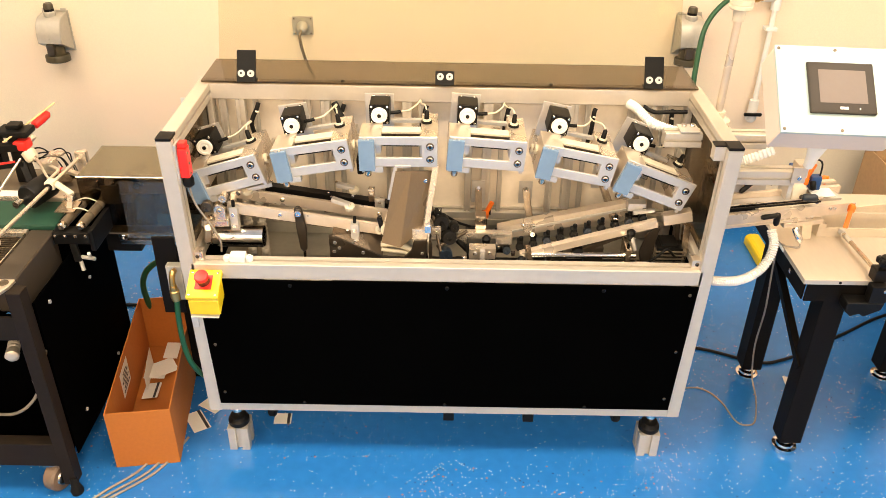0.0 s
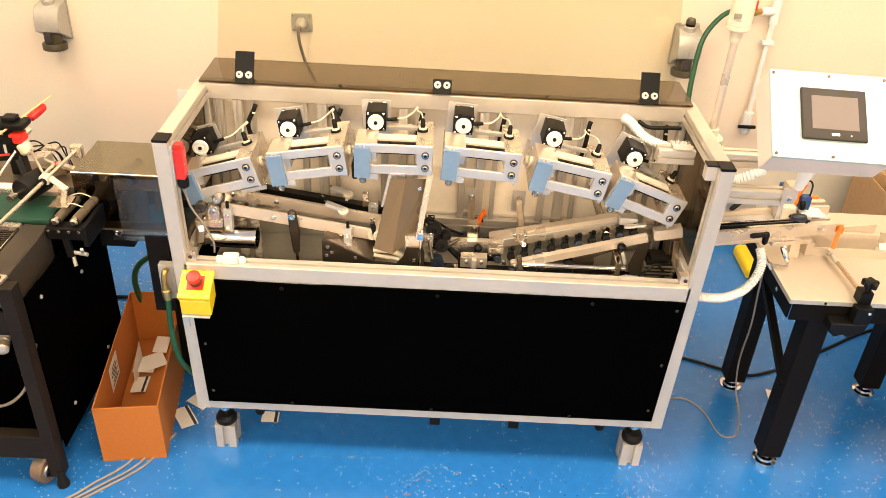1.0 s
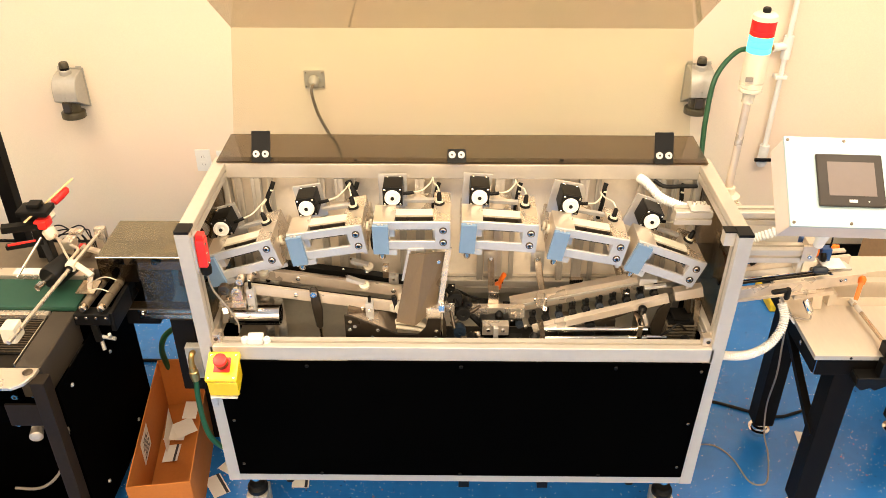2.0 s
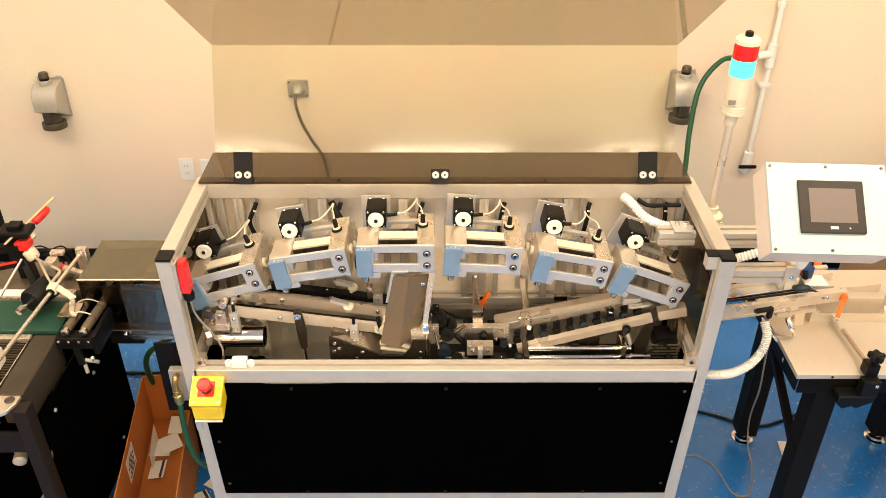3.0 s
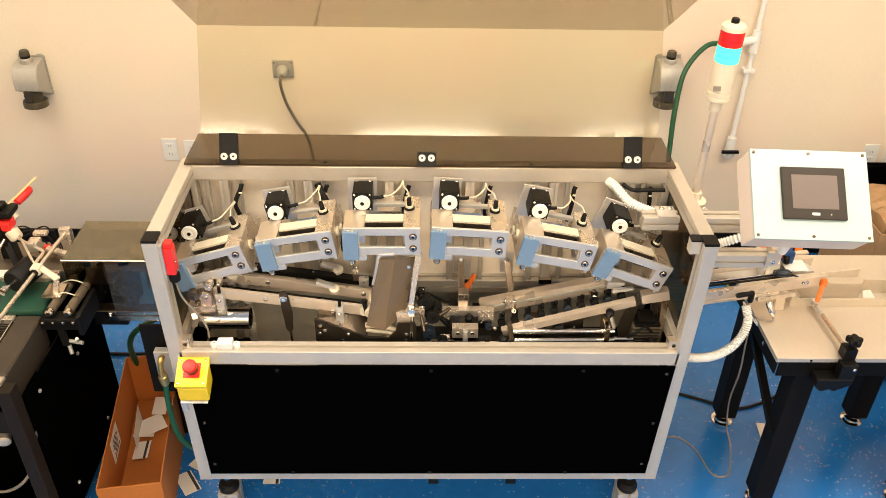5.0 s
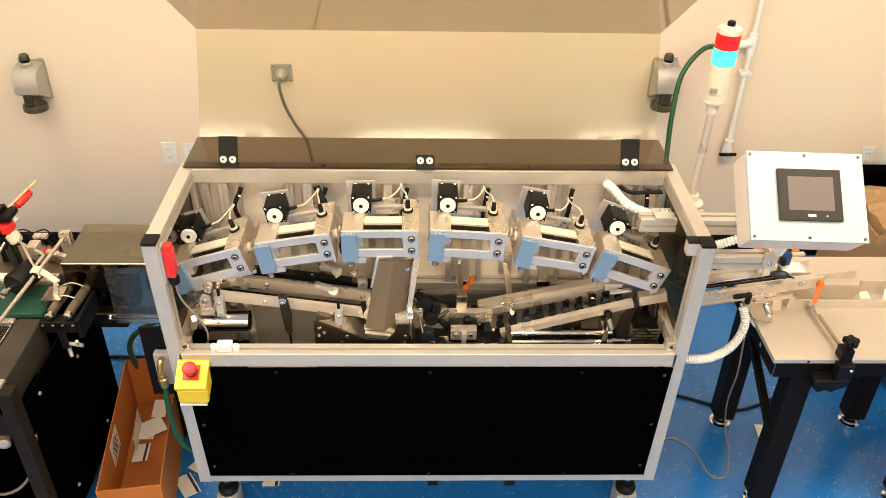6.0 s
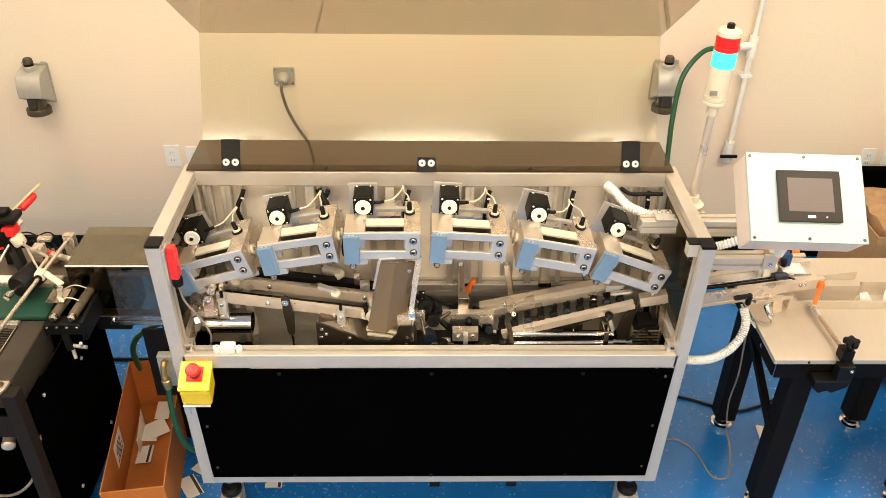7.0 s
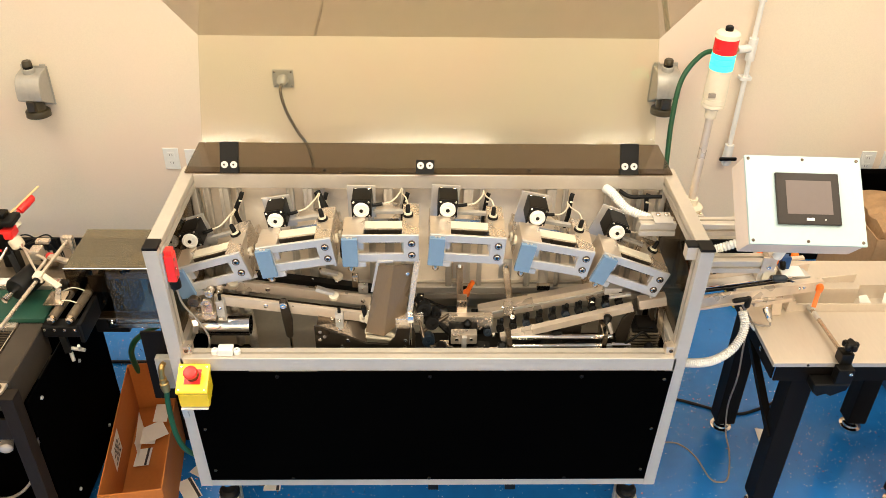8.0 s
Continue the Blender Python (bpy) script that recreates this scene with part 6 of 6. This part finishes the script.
# valve plate and hoses beside the post
vp = thing("air_valve", "black air valve plate with a brass hose fitting", "valve", (-0.82, 0.04, 0.6))
part("plate", box(-0.865, -0.80, 0.06, 0.068, 0.53, 0.80, 0.002), M_LEG, vp)
part("bracket", box(-0.828, -0.7815, 0.03, 0.055, 0.60, 0.72, 0.003), M_GREYCOVER, vp)
part("elbow", cable([(-0.80, 0.02, 0.71), (-0.80, 0.005, 0.712), (-0.803, 0.0, 0.69), (-0.803, 0.0, 0.66)], 0.009, 10), M_BRASS, vp)
part("fitting", lathe((-0.803, 0.0, 0.67), (-0.80, 0.0, 0.62), [(0, 0.011), (0.3, 0.011), (0.35, 0.014), (0.7, 0.014), (1, 0.012)], 14), M_BRASS, vp)
lone("air_hose", cable([(-0.80, 0.0, 0.62), (-0.803, -0.004, 0.55), (-0.80, -0.006, 0.45), (-0.785, 0.0, 0.37), (-0.76, 0.05, 0.28), (-0.72, 0.14, 0.2), (-0.66, 0.2, 0.02)], 0.0085, 10), M_GREEN, "green rubber air hose running down beside the carton", "hose", (-0.8, 0, 0.4), "green hoses")
lone("air_hose", cable([(-0.84, 0.42, 0.56), (-0.95, 0.47, 0.50), (-1.04, 0.5, 0.43), (-1.09, 0.5, 0.38), (-1.12, 0.53, 0.28), (-1.12, 0.6, 0.1), (-1.1, 0.7, 0.011)], 0.011, 10), M_GREEN, "green rubber air hose behind the carton", "hose", (-1, 0.5, 0.4), "green hoses")
lone("floor_cable", cable([(-0.8, 0.75, 0.08), (-1.0, 0.8, 0.03), (-1.35, 0.82, 0.008), (-1.8, 0.85, 0.008)], 0.007, 8), M_RUBBER, "black cable behind the carton", "cable", (-1.2, 0.8, 0), "cables on the floor")
# inside of the in-feed machine's open front
mech = thing("drive_pulley", "bright stepped drive pulley in the open machine front", "pulley", (-1.28, -0.1, 0.48))
part("pulley", lathe((-1.30, -0.02, 0.49), (-1.275, -0.11, 0.482), [(q, 0.72 * r) for q, r in [(0, 0.012), (0.3, 0.02), (0.35, 0.026), (0.45, 0.026), (0.5, 0.022), (0.6, 0.026), (0.65, 0.022), (0.75, 0.027), (0.95, 0.028), (1, 0.02), (1, 0.008)]], 22), M_WARM, mech)
part("shaft", rod((-1.31, 0.0, 0.49), (-1.30, -0.02, 0.49), 0.01), M_STEEL, mech)
for k, (x, y, z) in enumerate(((-1.24, -0.08, 0.5), (-1.36, -0.08, 0.56), (-1.33, -0.1, 0.52), (-1.40, -0.06, 0.50), (-1.30, -0.07, 0.57), (-1.38, -0.07, 0.45))):
    lone("machine_bolt", bolt((x, 0.0, z), (0, -1, 0), 0.01 + 0.002 * (k % 3), 0.02), M_STEEL, "bright bolt head on the black inner plate", "bolt", (x, -0.01, z), "bolts on the inner plate")
lone("inner_cable", cable([(-1.25, -0.03, 0.46), (-1.235, -0.06, 0.40), (-1.24, -0.08, 0.34), (-1.28, -0.09, 0.28), (-1.34, -0.09, 0.24), (-1.42, -0.08, 0.23)], 0.005, 8), M_GREYCABLE, "pale cable hanging inside the machine", "cable", (-1.25, -0.05, 0.3))
lone("inner_cable", cable([(-1.22, -0.02, 0.44), (-1.23, -0.05, 0.40), (-1.26, -0.06, 0.36), (-1.27, -0.05, 0.33)], 0.005, 8), M_GREYCABLE, "pale cable hanging inside the machine", "cable", (-1.22, -0.03, 0.3))

# ---- sensor rig over the belt ----
rig = thing("sensor_rig", "black sensor rig with red clamp handles and wires", "rig", (-1.38, 0.42, 0.8))
part("column", box(-1.40, -1.37, 0.40, 0.43, 0.795, 0.97, 0.003), M_BLACK, rig)
part("column", beam((-1.345, 0.39, 0.80), (-1.375, 0.42, 0.94), 0.02, 0.03), M_BLACK, rig)
part("head", box(-1.43, -1.33, 0.39, 0.46, 0.955, 0.975, 0.006), M_BLACK, rig)
part("head_block", box(-1.40, -1.36, 0.41, 0.45, 0.9755, 0.99, 0.004), M_BLACK, rig)
part("beam", beam((-1.47, 0.36, 0.93), (-1.35, 0.40, 0.925), 0.03, 0.022), M_BLACK, rig)
part("beam", beam((-1.46, 0.34, 0.875), (-1.35, 0.37, 0.88), 0.02, 0.016), M_BLACK, rig)
part("red_clamp", box(-1.375, -1.335, 0.38, 0.43, 0.915, 0.945, 0.006), M_RED, rig, "red toggle clamp")
part("red_stripe", beam((-1.45, 0.335, 0.885), (-1.37, 0.36, 0.888), 0.008, 0.006), M_RED, rig)
hd = part("handle", lathe((-1.362, 0.475, 0.945), (-1.325, 0.555, 0.975), [(0, 0.007), (0.25, 0.007), (0.28, 0.013), (0.6, 0.015), (0.92, 0.014), (1, 0.008)], 16), M_RED, rig, "red handle")
part("handle_shank", rod((-1.38, 0.44, 0.94), (-1.36, 0.48, 0.947), 0.006), M_CHROME, rig)
part("spool", lathe((-1.345, 0.40, 0.91), (-1.325, 0.39, 0.88), [(0, 0.016), (0.1, 0.022), (0.8, 0.022), (1, 0.016)], 18), M_CREAM, rig)
part("spool", lathe((-1.352, 0.44, 0.945), (-1.335, 0.435, 0.93), [(0, 0.012), (0.2, 0.016), (1, 0.014)], 16), M_CREAM, rig)
part("wood_stick", beam((-1.39, 0.36, 0.955), (-1.31, 0.58, 1.0), 0.008, 0.003), M_WOOD, rig, "bare wooden stick")
part("steel_rod", rod((-1.40, 0.25, 0.82), (-1.35, 0.36, 0.90), 0.004), M_PLATE, rig)
part("slotted_strap", beam((-1.325, 0.34, 0.81), (-1.355, 0.37, 0.88), 0.02, 0.004), M_BLACK, rig)
for k in range(5):
    part("wire", cable([(-1.36 + 0.01 * k, 0.40, 0.90 - 0.01 * k), (-1.31 + 0.02 * k, 0.42, 0.91 - 0.015 * (k % 3)), (-1.27 + 0.012 * k, 0.43 + 0.01 * (k % 2), 0.86), (-1.24 + 0.01 * k, 0.42, 0.80)], 0.0024, 6), M_RUBBER, rig)
part("valve_body", box(-1.265, -1.225, 0.395, 0.43, 0.80, 0.835, 0.004), M_STEEL, rig)
part("valve_red", box(-1.255, -1.235, 0.393, 0.41, 0.836, 0.848, 0.002), M_RED, rig)
part("bent_rod", cable([(-1.36, 0.41, 0.895), (-1.29, 0.36, 0.89), (-1.222, 0.316, 0.89), (-1.212, 0.30, 0.888), (-1.214, 0.275, 0.887), (-1.216, 0.245, 0.886)], 0.005, 8), M_PLATE, rig)
part("rod_clamp", box(-1.272, -1.238, 0.33, 0.37, 0.872, 0.905, 0.005), M_PLATE, rig)
part("rod_clamp", box(-1.268, -1.225, 0.378, 0.40, 0.90, 0.912, 0.003), M_PLATE, rig)
part("flat_bracket", beam((-1.232, 0.37, 0.86), (-1.17, 0.36, 0.845), 0.02, 0.01, 0.003), M_PLATE, rig)
part("valve_arm", rod((-1.28, 0.41, 0.82), (-1.19, 0.42, 0.815), 0.006), M_BLACK, rig)
stand = thing("equipment_stand", "black upright stand behind the in-feed machine", "stand", (-1.70, 0.9, 0))
part("column", box(-1.76, -1.71, 0.875, 0.925, 0.02, 1.9, 0.004), M_LEG, stand)
part("base", box(-1.85, -1.55, 0.7, 1.1, 0.0, 0.02, 0.004), M_LEG, stand)
part("hook", box(-1.785, -1.7605, 0.88, 0.90, 0.93, 0.945, 0.002), M_LEG, stand)
